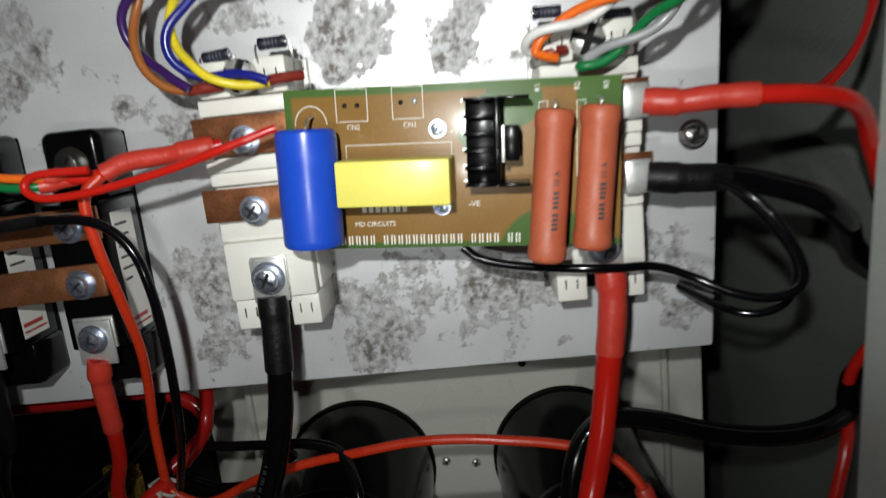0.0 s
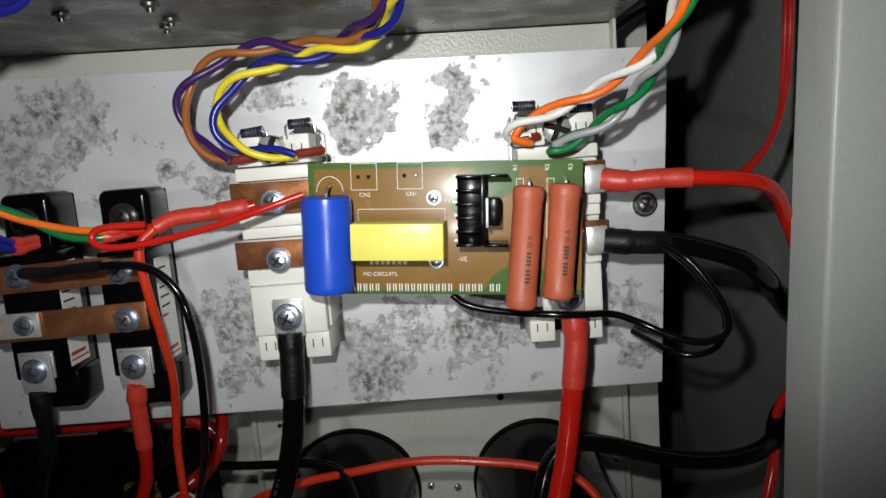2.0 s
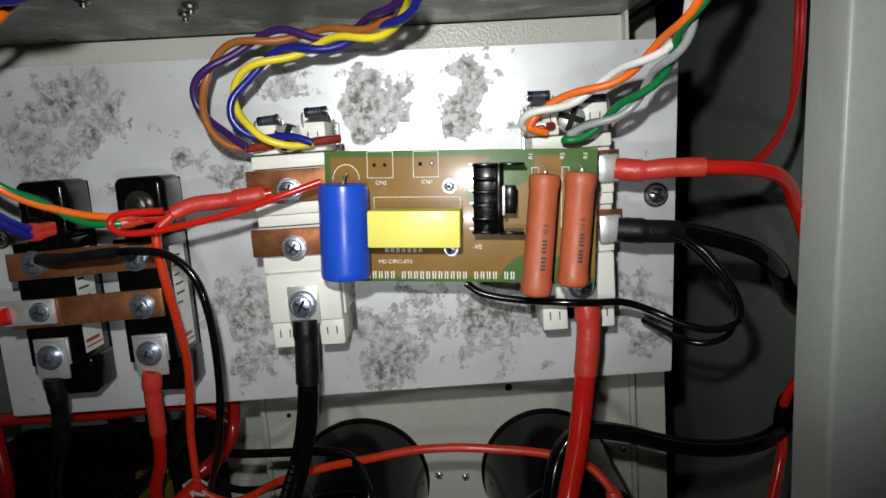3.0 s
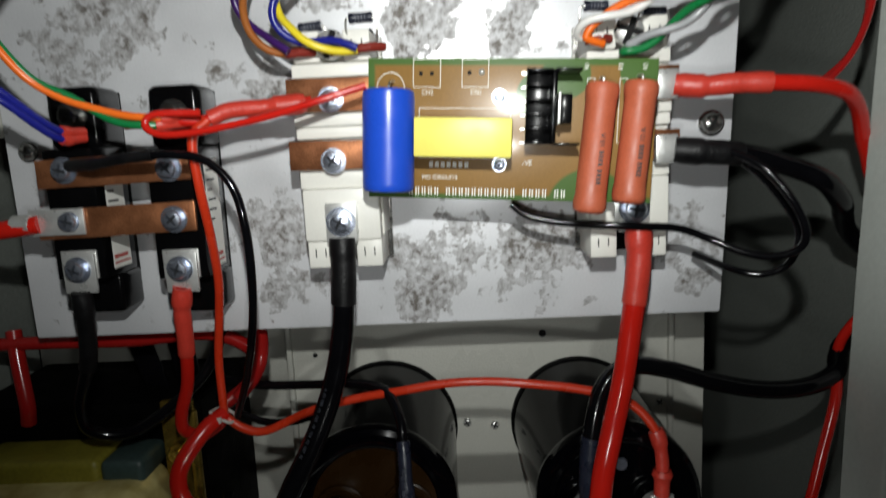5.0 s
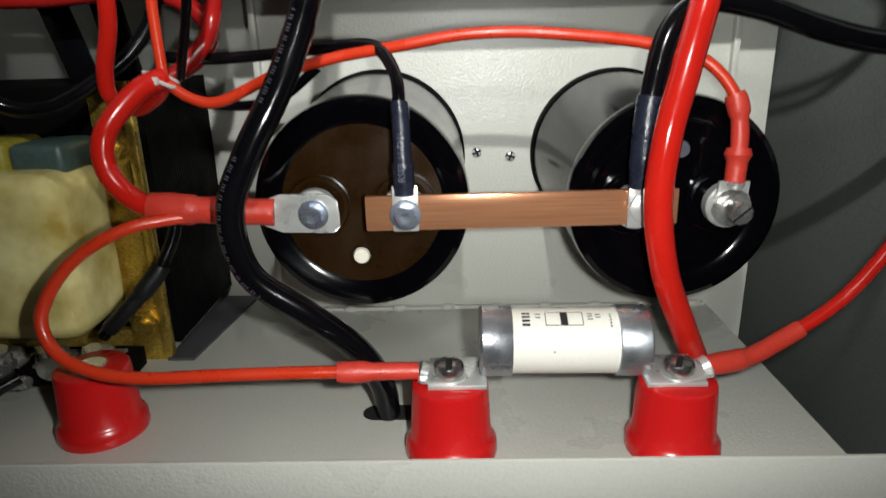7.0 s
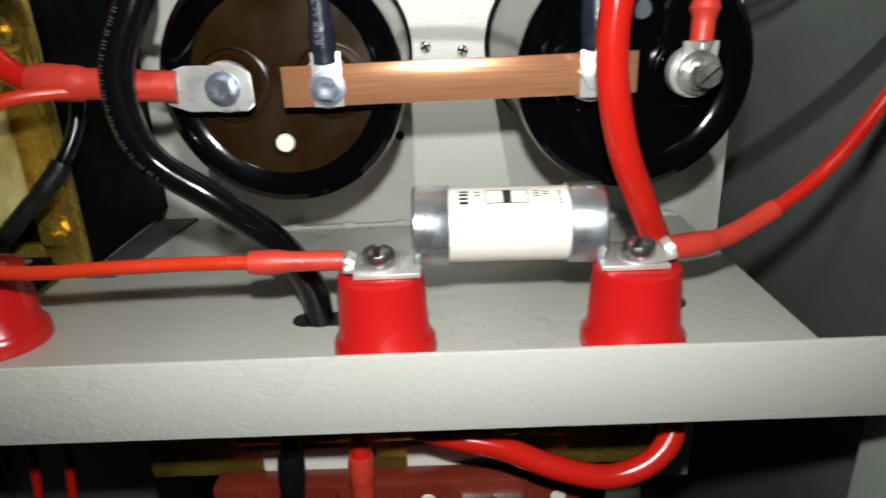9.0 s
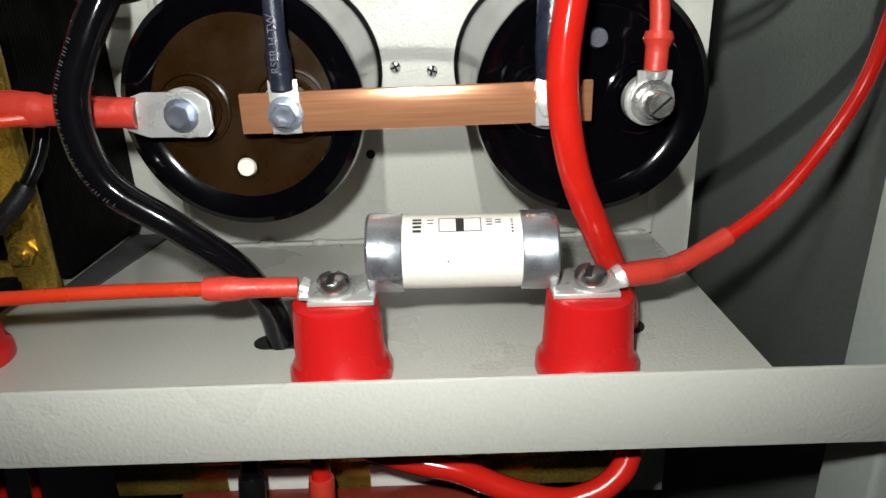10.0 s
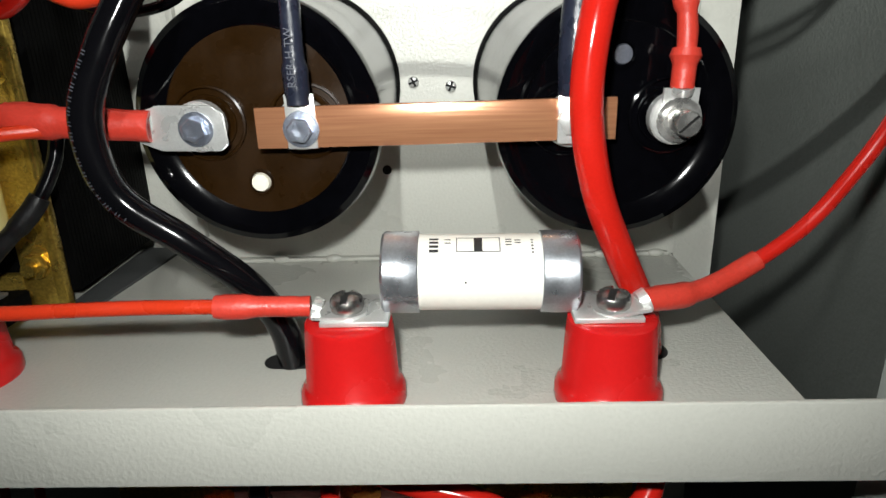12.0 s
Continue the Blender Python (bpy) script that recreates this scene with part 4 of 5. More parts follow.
copy_thing(ins, pose(-0.1455, 0.2190, SHELF, 0, 0, 60))


def fuse():
    t = thing("fuse", "white ceramic cartridge fuse with aluminium end caps on red insulators", "fuse", (0.010, 0.2115, 0.7855))
    L = dict(local=True)
    tilt = Matrix.Rotation(radians(0.6), 4, "Y")
    bm = bmesh.new()
    lathe(bm, [(0.0103, -0.0165), (0.0103, 0.0165)], (0, 0, 0), (1, 0, 0), 48)
    bm.transform(tilt)
    body = part("ceramic_tube", bm, FUSE_WHITE, t, "", **L)
    for s in (-1, 1):
        bm = bmesh.new()
        lathe(bm, [(0.0102, s * 0.0160), (0.0109, s * 0.0161), (0.0111, s * 0.0164), (0.0111, s * 0.0252), (0.0105, s * 0.0259), (0.0060, s * 0.0261), (0, s * 0.0261)], (0, 0, 0), (1, 0, 0), 48)
        bm.transform(tilt)
        cap = part("end_cap", bm, ALU, t, "dull aluminium end cap", **L)
        bm = bmesh.new()
        x0, x1 = sorted((s * 0.0240, s * 0.0420))
        box(bm, x0, x1, -0.0125, 0.0060, -0.0101, -0.0086, 0.0003)
        part("tag", bm, TIN, cap, "tinned fixing tag", **L)
    # label marks round the tube
    bm = bmesh.new()

    def mark(u0, u1, a0, a1):
        steps = 4
        for k in range(steps):
            aa = [radians(a0 + (a1 - a0) * (k + q) / steps) for q in (0, 1)]
            f = [(u, -0.01036 * math.cos(a), 0.01036 * math.sin(a)) for u, a in ((u0, aa[0]), (u1, aa[0]), (u1, aa[1]), (u0, aa[1]))]
            bm.faces.new([bm.verts.new(v) for v in f])

    for k in range(4):
        mark(-0.0132, -0.0108, 50 + k * 8, 55 + k * 8)
    mark(-0.0016, 0.0006, 52, 80)
    mark(-0.0062, 0.0052, 50.5, 52)
    mark(-0.0062, 0.0052, 79, 80.5)
    for u in (-0.0062, 0.0050):
        mark(u, u + 0.00025, 51, 80)
    for u, a in ((-0.0092, 66), (-0.0092, 74), (0.0066, 62), (0.0066, 68), (0.0066, 74), (0.0090, 66), (0.0090, 72)):
        mark(u, u + 0.0016, a, a + 2.5)
    for k in range(5):
        mark(0.0132, 0.0138, 48 + k * 6, 51 + k * 6)
    mark(-0.0040, -0.0036, 4, 7)
    bm.transform(tilt)
    part("print", bm, INK, body, "dark printed marks", **L)
    return t


fuse()
for x, y, spin in ((-0.0254, 0.2050, 2), (0.0449, 0.2045, 24)):
    t = thing("terminal_screw", "steel cross-head screw with ring lug on a red insulator", "screw", (x, y, SHELF + 0.0272), "insulator screws")
    screw(t, (0, 0, 0.0003), 0.0043, spin, BARE, (0, 0, 1), "screw_head")
    bm = bmesh.new()
    way = (-1, 0.05, 0.02) if x < 0 else (1, 0.12, 0.12)
    lug(bm, (x, y, SHELF + 0.0264), way, 0.0105, 0.0085, 0.0009, (0, 0, 1))
    part("lug", bm, TIN, t, "tinned ring lug")


# ---- transformer on the shelf ----
def transformer():
    t = thing("transformer", "transformer with cream taped coil and yellow steel frame on the shelf", "transformer", (-0.19, 0.30, SHELF))
    bm = bmesh.new()
    for k in range(30):
        y = 0.2735 + k * 0.0023
        box(bm, -0.2560, -0.1398, y, y + 0.0019, SHELF + 0.006, 0.8620)
    tagged(part("core", bm, IRON, t, "black lacquered iron laminations", smooth=0), kind="stuff")
    bm = bmesh.new()
    box(bm, -0.1580, -0.1425, 0.2690, 0.2730, SHELF, 0.8640, 0.0006)
    box(bm, -0.1440, -0.1400, 0.2650, 0.2690, SHELF + 0.004, 0.8600, 0.0008)
    part("frame_upright", bm, BRASS, t, "yellow chromated steel angle")
    bm = bmesh.new()
    box(bm, -0.2560, -0.1580, 0.2690, 0.2730, SHELF, SHELF + 0.0140, 0.0006)
    part("frame_foot", bm, BRASS, t, "yellow chromated steel angle")
    bm = bmesh.new()
    box(bm, -0.2450, -0.1560, 0.2350, 0.2735, 0.7740, 0.8360, 0.0090, 5)
    bmesh.ops.subdivide_edges(bm, edges=bm.edges[:], cuts=2, use_grid_fill=True)
    for v in bm.verts:
        v.co += Vector((0, -1, 0)) * 0.0012 * noise.noise(v.co * 60)
    part("coil", bm, CREAM, t, "waxed cream tape winding")
    bm = bmesh.new()
    box(bm, -0.2400, -0.1790, 0.2480, 0.2740, 0.8330, 0.8455, 0.0030, 3)
    part("upper_tape", bm, OLIVE, t, "olive yellow tape")
    bm = bmesh.new()
    box(bm, -0.1790, -0.1590, 0.2490, 0.2740, 0.8330, 0.8445, 0.0030, 3)
    part("upper_tape", bm, SLATE, t, "dark green tape")
    for z in (0.7690, 0.8400):
        bm = bmesh.new()
        rod(bm, (-0.1500, 0.2690, z), (-0.1500, 0.2678, z), 0.0068, seg=24)
        hexnut(bm, (-0.1500, 0.2678, z), (0, -1, 0), 0.0050, 0.0036)
        rod(bm, (-0.1500, 0.2645, z), (-0.1500, 0.2610, z), 0.0026, seg=14)
        part("frame_bolt", bm, BRASS, t, "yellow chromated bolt and nut")
    # terminal strip in front of the coil
    bm = bmesh.new()
    box(bm, -0.2500, -0.1440, 0.2350, 0.2520, 0.7580, 0.7660, 0.0008)
    strip = part("terminal_strip", bm, IRON, t, "dark terminal strip")
    for x in (-0.205, -0.188, -0.171, -0.154):
        bm = bmesh.new()
        box(bm, x - 0.006, x + 0.006, 0.2340, 0.2470, 0.7660, 0.7672, 0.0003)
        rod(bm, (x, 0.2410, 0.7672), (x, 0.2410, 0.7705), 0.0036, seg=14, soft=0.0006)
        hexnut(bm, (x, 0.2410, 0.7672), (0, 0, 1), 0.0046, 0.0020)
        lug(bm, (x, 0.2338, 0.7655), (0.25, -0.1, 1), 0.0085, 0.0090, 0.0010, (0, -1, 0.1))
        part("strip_terminal", bm, GALV, strip, "bright screw terminal with a ring lug")
    bm = bmesh.new()
    for z, y, r, end in ((0.7625, 0.2300, 0.0026, -0.176), (0.7690, 0.2330, 0.0020, -0.182)):
        # streaked glints along the rods, put into the shape as ribs
        glint_ribs = [(0, 0)]
        for k in range(24):
            h = (end + 0.250) * k / 24
            glint_ribs += [(r, h), (r, h + 0.0016), (r * 0.8, h + 0.0018), (r * 0.8, h + 0.0028)]
        lathe(bm, glint_ribs + [(0, end + 0.250)], (-0.250, y, z), (1, 0, 0), 12)
    part("link_rod", bm, GALV, strip, "bright metal link rods")
    bm = bmesh.new()
    box(bm, -0.1440, -0.1250, 0.268, 0.3360, SHELF, SHELF + 0.0012)
    for v in bm.verts:
        if v.co.x > -0.13 and v.co.y < 0.3:
            v.co.x -= 0.008
    part("base_strip", bm, GREY_MATTE, t, "dark grey strip on the shelf along the core")
    return t


transformer()


# ---- gear under the shelf ----
def under_block():
    t = thing("terminal_block", "red-brown bakelite terminal block with steel bolts under the shelf", "terminal block", (-0.01, 0.24, 0.68))
    part("board", box(bmesh.new(), -0.0900, 0.0360, 0.2190, 0.2280, 0.6350, 0.6915, 0.0010), BAKELITE, t)
    for x in (-0.0755, -0.0480, -0.0260, -0.0100, 0.0180):
        part("divider", box(bmesh.new(), x - 0.0012, x + 0.0012, 0.2130, 0.2190, 0.6400, 0.6905, 0.0006), BAKELITE, t)
    for x, z in ((-0.062, 0.679), (-0.037, 0.680), (0.0000, 0.682), (0.0105, 0.682)):
        bm = bmesh.new()
        box(bm, x - 0.005, x + 0.005, 0.2165, 0.2190, z - 0.008, z + 0.004, 0.0004)
        hexnut(bm, (x, 0.2165, z - 0.003), (0, -1, 0), 0.0046, 0.0030)
        rod(bm, (x, 0.2140, z - 0.003), (x, 0.2095, z - 0.003), 0.0026, seg=14)
        part("bolt", bm, STEEL, t, "bright steel bolt and nut")
    for x, z in ((-0.0165, 0.684), (-0.073, 0.6760), (0.028, 0.684)):
        part("rivet", rod(bmesh.new(), (x, 0.2190, z), (x, 0.2182, z), 0.0026, seg=16, soft=0.0003), DOT, t, "pale round plug")
    return t


under_block()
t = thing("lower_transformer", "transformer under the shelf with a yellow steel rail and white labels", "transformer", (-0.02, 0.26, 0.66))
bm = bmesh.new()
box(bm, -0.1150, 0.0620, 0.2300, 0.2600, 0.7000, 0.7030, 0.0006)
box(bm, -0.1150, 0.0620, 0.2300, 0.2330, 0.6880, 0.7000, 0.0006)
rail = part("rail", bm, BRASS, t, "yellow chromated steel rail")
for x in (-0.094, 0.042):
    bm = bmesh.new()
    hexnut(bm, (x, 0.243, 0.7030), (0, 0, 1), 0.0052, 0.0032)
    part("nut", bm, BRASS, rail)
part("core", box(bmesh.new(), -0.1100, 0.0560, 0.2600, 0.3200, 0.5000, 0.6960, 0.001), IRON, t, "black iron core")
for x0, x1 in ((-0.0745, -0.0440), (-0.0238, 0.0100)):
    part("label_plate", box(bmesh.new(), x0, x1, 0.2292, 0.2299, 0.6870, 0.6990, 0.0002), PAPER, t, "plain white label")
for x in (-0.165, -0.152):
    cable("thin red wire under the shelf", [(x, 0.235, 0.735), (x + 0.003, 0.238, 0.70), (x - 0.002, 0.24, 0.66), (x, 0.24, 0.60)], 0.0017, RED, name="wire", category="wire")


# ---- cables ----
RS = "red heat-shrink sleeve"
BS = "black heat-shrink sleeve"
# black cable from the left white module down through the shelf
BLACK_RUN = [(-0.0580, 0.2292, 0.9440), (-0.0583, 0.2280, 0.930), (-0.0605, 0.2270, 0.905), (-0.0655, 0.2250, 0.884), (-0.0735, 0.2200, 0.864), (-0.0830, 0.2150, 0.846),
       (-0.0900, 0.2130, 0.828), (-0.0865, 0.2140, 0.808), (-0.0705, 0.2160, 0.794), (-0.0560, 0.2200, 0.779), (-0.0490, 0.2235, 0.764), (-0.0475, 0.2255, 0.7508)]
black_cable = cable("thick glossy black cable from module to shelf slot", BLACK_RUN,
      0.0044, BLK, [(0.0, 0.135, 0.0008, BLKSHRINK, BS)])
marks = bmesh.new()
run = smooth_path(BLACK_RUN, 24)
for i in range(72, 176):
    if i % 7 in (3, 6) or 104 < i < 122:
        continue
    p, d = run[i], (run[i + 1] - run[i - 1]).normalized()
    out = Vector((-0.55, -1, 0.1))
    out = (out - d * out.dot(d)).normalized()
    m = Matrix((d, out, d.cross(out))).transposed().to_4x4()
    m.translation = p + out * 0.00437
    box(marks, -0.00014, 0.00014, 0, 0.00006, -0.0007, 0.0007, m=m)
tagged(part("print", marks, FADED_PRINT, black_cable, "faded pale print"), kind="stuff")
t = thing("cable_lug", "tinned lug with zinc screw on the white module", "cable lug", (-0.0580, 0.2295, 0.9504), "module lugs")
bm = bmesh.new()
box(bm, -0.0640, -0.0520, 0.2285, 0.2303, 0.9420, 0.9570, 0.0004)
part("tongue", bm, TIN, t)
screw(t, (0, -0.0010, 0), 0.0040, 30)
# red cable from the right white module
cable("thick glossy red cable from module to shelf",
      [(0.0560, 0.2285, 0.9440), (0.0560, 0.2275, 0.930), (0.0530, 0.2260, 0.908), (0.0490, 0.2230, 0.886), (0.0430, 0.2170, 0.866), (0.0385, 0.2140, 0.848),
       (0.0372, 0.2135, 0.828), (0.0415, 0.2150, 0.806), (0.0500, 0.2190, 0.786), (0.0595, 0.2260, 0.766), (0.0630, 0.2300, 0.7508)],
      0.0043, RED, [(0.0, 0.17, 0.0008, SHRINK, RS)])
t = thing("cable_lug", "tinned lug with zinc screw on the white module", "cable lug", (0.0545, 0.2295, 0.9500), "module lugs")
bm = bmesh.new()
box(bm, 0.0490, 0.0605, 0.2285, 0.2303, 0.9415, 0.9580, 0.0004)
part("tongue", bm, TIN, t)
screw(t, (0, -0.0010, 0.0005), 0.0040, 12)
# red wire arching over the capacitors
cable("thin red wire arching over the black capacitors",
      [(-0.1195, 0.2475, 0.8655), (-0.1100, 0.2470, 0.8590), (-0.1000, 0.2470, 0.8580), (-0.0810, 0.2470, 0.8660), (-0.0610, 0.2470, 0.8710), (-0.0410, 0.2465, 0.8740), (-0.0210, 0.2455, 0.8770),
       (-0.0020, 0.2445, 0.8775), (0.0180, 0.2430, 0.8760), (0.0370, 0.2415, 0.8735), (0.0540, 0.2390, 0.8690), (0.0640, 0.2350, 0.8590), (0.0670, 0.2330, 0.8470), (0.0665, 0.2312, 0.8305)],
      0.0019, RED_THIN, [(0.86, 0.96, 0.0014, SHRINK, RS), (0.95, 1.0, 0.0022, SHRINK, RS)])
# black lead up from the bright bar
bar_lead = cable("black lead with dark sleeve on the bright copper bar",
      [(-0.0388, 0.2285, 0.8290), (-0.0390, 0.2290, 0.8420), (-0.0395, 0.2320, 0.8560), (-0.0410, 0.2380, 0.8660), (-0.0480, 0.2480, 0.8740), (-0.0620, 0.2560, 0.8745), (-0.0820, 0.2620, 0.8725), (-0.1080, 0.2680, 0.8710), (-0.1300, 0.2750, 0.8720)],
      0.0021, BLK, [(0.0, 0.27, 0.0013, NAVY, "blue-black heat-shrink sleeve")])
text(bar_lead, "RSFR-H TW", 0.0030, Matrix.Translation((-0.0002, -0.0037, 0.0125)) @ Matrix.Rotation(radians(90), 4, "X") @ Matrix.Rotation(radians(89), 4, "Z"), FADED_PRINT, "print")
cable("thin black wire behind the thick cable", [(-0.0700, 0.262, 0.8675), (-0.0850, 0.262, 0.8570), (-0.1030, 0.262, 0.8550), (-0.1180, 0.262, 0.8600)], 0.0018, BLK)
# black lead behind the right capacitor terminal
cable("black lead on the second capacitor terminal",
      [(0.0370, 0.2290, 0.8300), (0.0365, 0.2290, 0.8440), (0.0380, 0.2300, 0.8600), (0.0430, 0.2330, 0.8770), (0.0540, 0.2360, 0.8850), (0.0700, 0.2365, 0.8830), (0.0880, 0.2370, 0.8770),
       (0.1060, 0.2385, 0.8725), (0.1200, 0.2390, 0.8715), (0.1320, 0.2400, 0.8730), (0.1415, 0.2430, 0.8765), (0.1475, 0.2520, 0.8800), (0.1560, 0.2620, 0.8830), (0.1730, 0.2680, 0.8850)],
      0.0038, BLK, [(0.0, 0.14, 0.0008, NAVY, "blue-black heat-shrink sleeve")])
# red lead to the left capacitor terminal and the thin loop to the fuse
cable("red lead with sleeve to the capacitor terminal",
      [(-0.1190, 0.2480, 0.8660), (-0.1250, 0.2400, 0.8620), (-0.1330, 0.2310, 0.8500), (-0.1330, 0.2290, 0.8380), (-0.1240, 0.2275, 0.8285), (-0.1120, 0.2265, 0.8265), (-0.0980, 0.2275, 0.8254), (-0.0815, 0.2300, 0.8238)],
      0.0036, RED, [(0.62, 1.0, 0.0014, SHRINK, RS)])
t = thing("cable_lug", "wide tinned lug and screw on the capacitor terminal", "cable lug", (-0.0682, 0.2330, 0.8232))
bm = bmesh.new()
face = [(-0.0855, -0.0038), (-0.0795, -0.0062), (-0.0625, -0.0066), (-0.0606, -0.0048), (-0.0610, 0.0040), (-0.0640, 0.0062), (-0.0795, 0.0066), (-0.0855, 0.0046)]
lo = [bm.verts.new((x, 0.2322, 0.8228 + z)) for x, z in face]
hi = [bm.verts.new((x, 0.2304 + (0.0006 if x > -0.0612 else 0), 0.8228 + z)) for x, z in face]
bm.faces.new(lo)
bm.faces.new(hi[::-1])
for i in range(len(face)):
    j = (i + 1) % len(face)
    bm.faces.new((lo[i], hi[i], hi[j], lo[j]))
bmesh.ops.bevel(bm, geom=bm.edges[:], offset=0.0003, segments=2, affect="EDGES")
part("tongue", bm, TIN, t)
bm = bmesh.new()
rod(bm, (-0.0885, 0.2305, 0.8243), (-0.0815, 0.2306, 0.8234), 0.0034, 0.0036, 18, 0.0004)
part("barrel", bm, TIN, t, "crimped barrel")
screw(t, (-0.0008, -0.0024, -0.0006), 0.0032, 20, HEX)
cable("thin orange-red wire looping to the fuse screw",
      [(-0.1060, 0.2255, 0.8245), (-0.1240, 0.2160, 0.8230), (-0.1400, 0.2110, 0.8140), (-0.1490, 0.2060, 0.8000), (-0.1460, 0.2030, 0.7890), (-0.1340, 0.2000, 0.7830), (-0.1180, 0.1990, 0.7810), (-0.0970, 0.1990, 0.7815),
       (-0.0770, 0.2000, 0.7815), (-0.0570, 0.2020, 0.7805), (-0.0350, 0.2045, 0.7792)],
      0.0020, RED_THIN, [(0.885, 1.0, 0.0013, SHRINK, RS)])
cable("red wire running from the fuse to the cabinet side",
      [(0.0530, 0.2058, 0.7788), (0.0680, 0.2120, 0.7780), (0.0810, 0.2170, 0.7815), (0.0980, 0.2190, 0.7930), (0.1100, 0.2200, 0.8080), (0.1200, 0.2210, 0.8260), (0.1300, 0.2290, 0.8480), (0.1390, 0.2370, 0.8690), (0.1450, 0.2480, 0.8790), (0.1530, 0.2580, 0.8870), (0.1700, 0.2660, 0.9000)],
      0.0022, RED, [(0.0, 0.24, 0.0012, SHRINK, RS)])
# right side, from the top terminals
cable("red cable with sleeve from the white module",
      [(0.0690, 0.2270, 0.9958), (0.0780, 0.2240, 0.9945), (0.0900, 0.2210, 0.9948), (0.1040, 0.2185, 0.9940), (0.1180, 0.2185, 0.9925), (0.1290, 0.2220, 0.9895), (0.1385, 0.2310, 0.9835), (0.1458, 0.2400, 0.9745), (0.1510, 0.2450, 0.9670), (0.1580, 0.2520, 0.9570), (0.1720, 0.2620, 0.9450)],
      0.0029, RED, [(0.0, 0.28, 0.0014, SHRINK, RS)])
for k, off in enumerate((0.0, 0.0034)):
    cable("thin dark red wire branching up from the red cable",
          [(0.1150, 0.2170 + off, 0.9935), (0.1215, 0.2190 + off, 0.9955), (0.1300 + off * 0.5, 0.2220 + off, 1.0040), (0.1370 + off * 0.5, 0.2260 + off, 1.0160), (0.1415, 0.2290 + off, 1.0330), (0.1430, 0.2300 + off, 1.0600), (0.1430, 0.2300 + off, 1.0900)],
          0.0013, RED_DARK_AND_SHADED, name="wire", category="wire", group="thin red wires")
for x, z, lab in ((0.0665, 0.9962, "red"), (0.0665, 0.9725, "black")):
    t = thing("cable_lug", "bent tinned lug under the " + lab + " cable", "cable lug", (x, 0.2300, z))
    bm = bmesh.new()
    box(bm, x - 0.0044, x + 0.0040, 0.2264, 0.2296, z - 0.0054, z + 0.0054, 0.0007)
    part("tongue", bm, TIN, t)
cable("thick black cable with sleeve from the white module",
      [(0.0690, 0.2270, 0.9720), (0.0790, 0.2250, 0.9708), (0.0880, 0.2250, 0.9700), (0.0980, 0.2270, 0.9685), (0.1140, 0.2300, 0.9635), (0.1260, 0.2300, 0.9580), (0.1370, 0.2370, 0.9490), (0.1445, 0.2480, 0.9420), (0.1540, 0.2600, 0.9330), (0.1700, 0.2680, 0.9200)],
      0.0040, BLK, [(0.0, 0.28, 0.0010, BLKSHRINK, BS)])
cable("thin black wire looping under the circuit board",
      [(0.0860, 0.2230, 0.9715), (0.0960, 0.2150, 0.9650), (0.1040, 0.2100, 0.9540), (0.1088, 0.2085, 0.9430), (0.1080, 0.2100, 0.9360), (0.1010, 0.2140, 0.9325), (0.0920, 0.2200, 0.9335), (0.0810, 0.2260, 0.9385), (0.0700, 0.2270, 0.9425),
       (0.0530, 0.2225, 0.9445), (0.0300, 0.2280, 0.9460), (0.0150, 0.2310, 0.9490), (0.0080, 0.2320, 0.9540)],
      0.0015, BLK, name="wire", category="wire")
cable("thin black wire looping beside the plate",
      [(0.0900, 0.2260, 0.9700), (0.1020, 0.2220, 0.9580), (0.1120, 0.2200, 0.9420), (0.1110, 0.2220, 0.9290), (0.1030, 0.2260, 0.9235), (0.0940, 0.2320, 0.9245), (0.0850, 0.2500, 0.9280)],
      0.0014, BLK, name="wire", category="wire")
# left side
cable("red cable with sleeve on the white module's upper terminal",
      [(-0.0655, 0.2272, 0.9962), (-0.0720, 0.2255, 0.9952), (-0.0830, 0.2235, 0.9945), (-0.0950, 0.2215, 0.9938), (-0.1040, 0.2190, 0.9905), (-0.1150, 0.2160, 0.9910), (-0.1300, 0.2130, 0.9905)],
      0.0021, RED, [(0.06, 0.62, 0.0016, SHRINK, RS)])
cable("thin red wire looping past the black modules",
      [(-0.0430, 0.2120, 0.9995), (-0.0590, 0.2090, 0.9950), (-0.0740, 0.2080, 0.9910), (-0.0900, 0.2080, 0.9880), (-0.1050, 0.2080, 0.9860), (-0.1160, 0.2080, 0.9862), (-0.1205, 0.2085, 0.9895), (-0.1170, 0.2095, 0.9930), (-0.1020, 0.2120, 0.9930)],
      0.0013, RED, name="wire", category="wire")
cable("red wire dropping from the splice to the cable tie",
      [(-0.1020, 0.2180, 0.9905), (-0.1070, 0.2150, 0.9840), (-0.1072, 0.2170, 0.9680), (-0.1080, 0.2250, 0.9480), (-0.1105, 0.2350, 0.9280), (-0.1150, 0.2430, 0.9100), (-0.1190, 0.2480, 0.8900), (-0.1190, 0.2480, 0.8660)],
      0.0018, RED_THIN)
cable("thin black wire from the copper link over the plate",
      [(-0.1600, 0.2265, 0.9765), (-0.1450, 0.2180, 0.9770), (-0.1300, 0.2130, 0.9785), (-0.1150, 0.2110, 0.9790), (-0.1020, 0.2110, 0.9765), (-0.0930, 0.2110, 0.9670), (-0.0895, 0.2110, 0.9520), (-0.0895, 0.2130, 0.9330), (-0.0930, 0.2190, 0.9130), (-0.1020, 0.2330, 0.8880), (-0.1120, 0.2450, 0.8660)],
      0.0016, BLK, [(0.0, 0.26, 0.0008, BLKSHRINK, BS)], name="wire", category="wire")
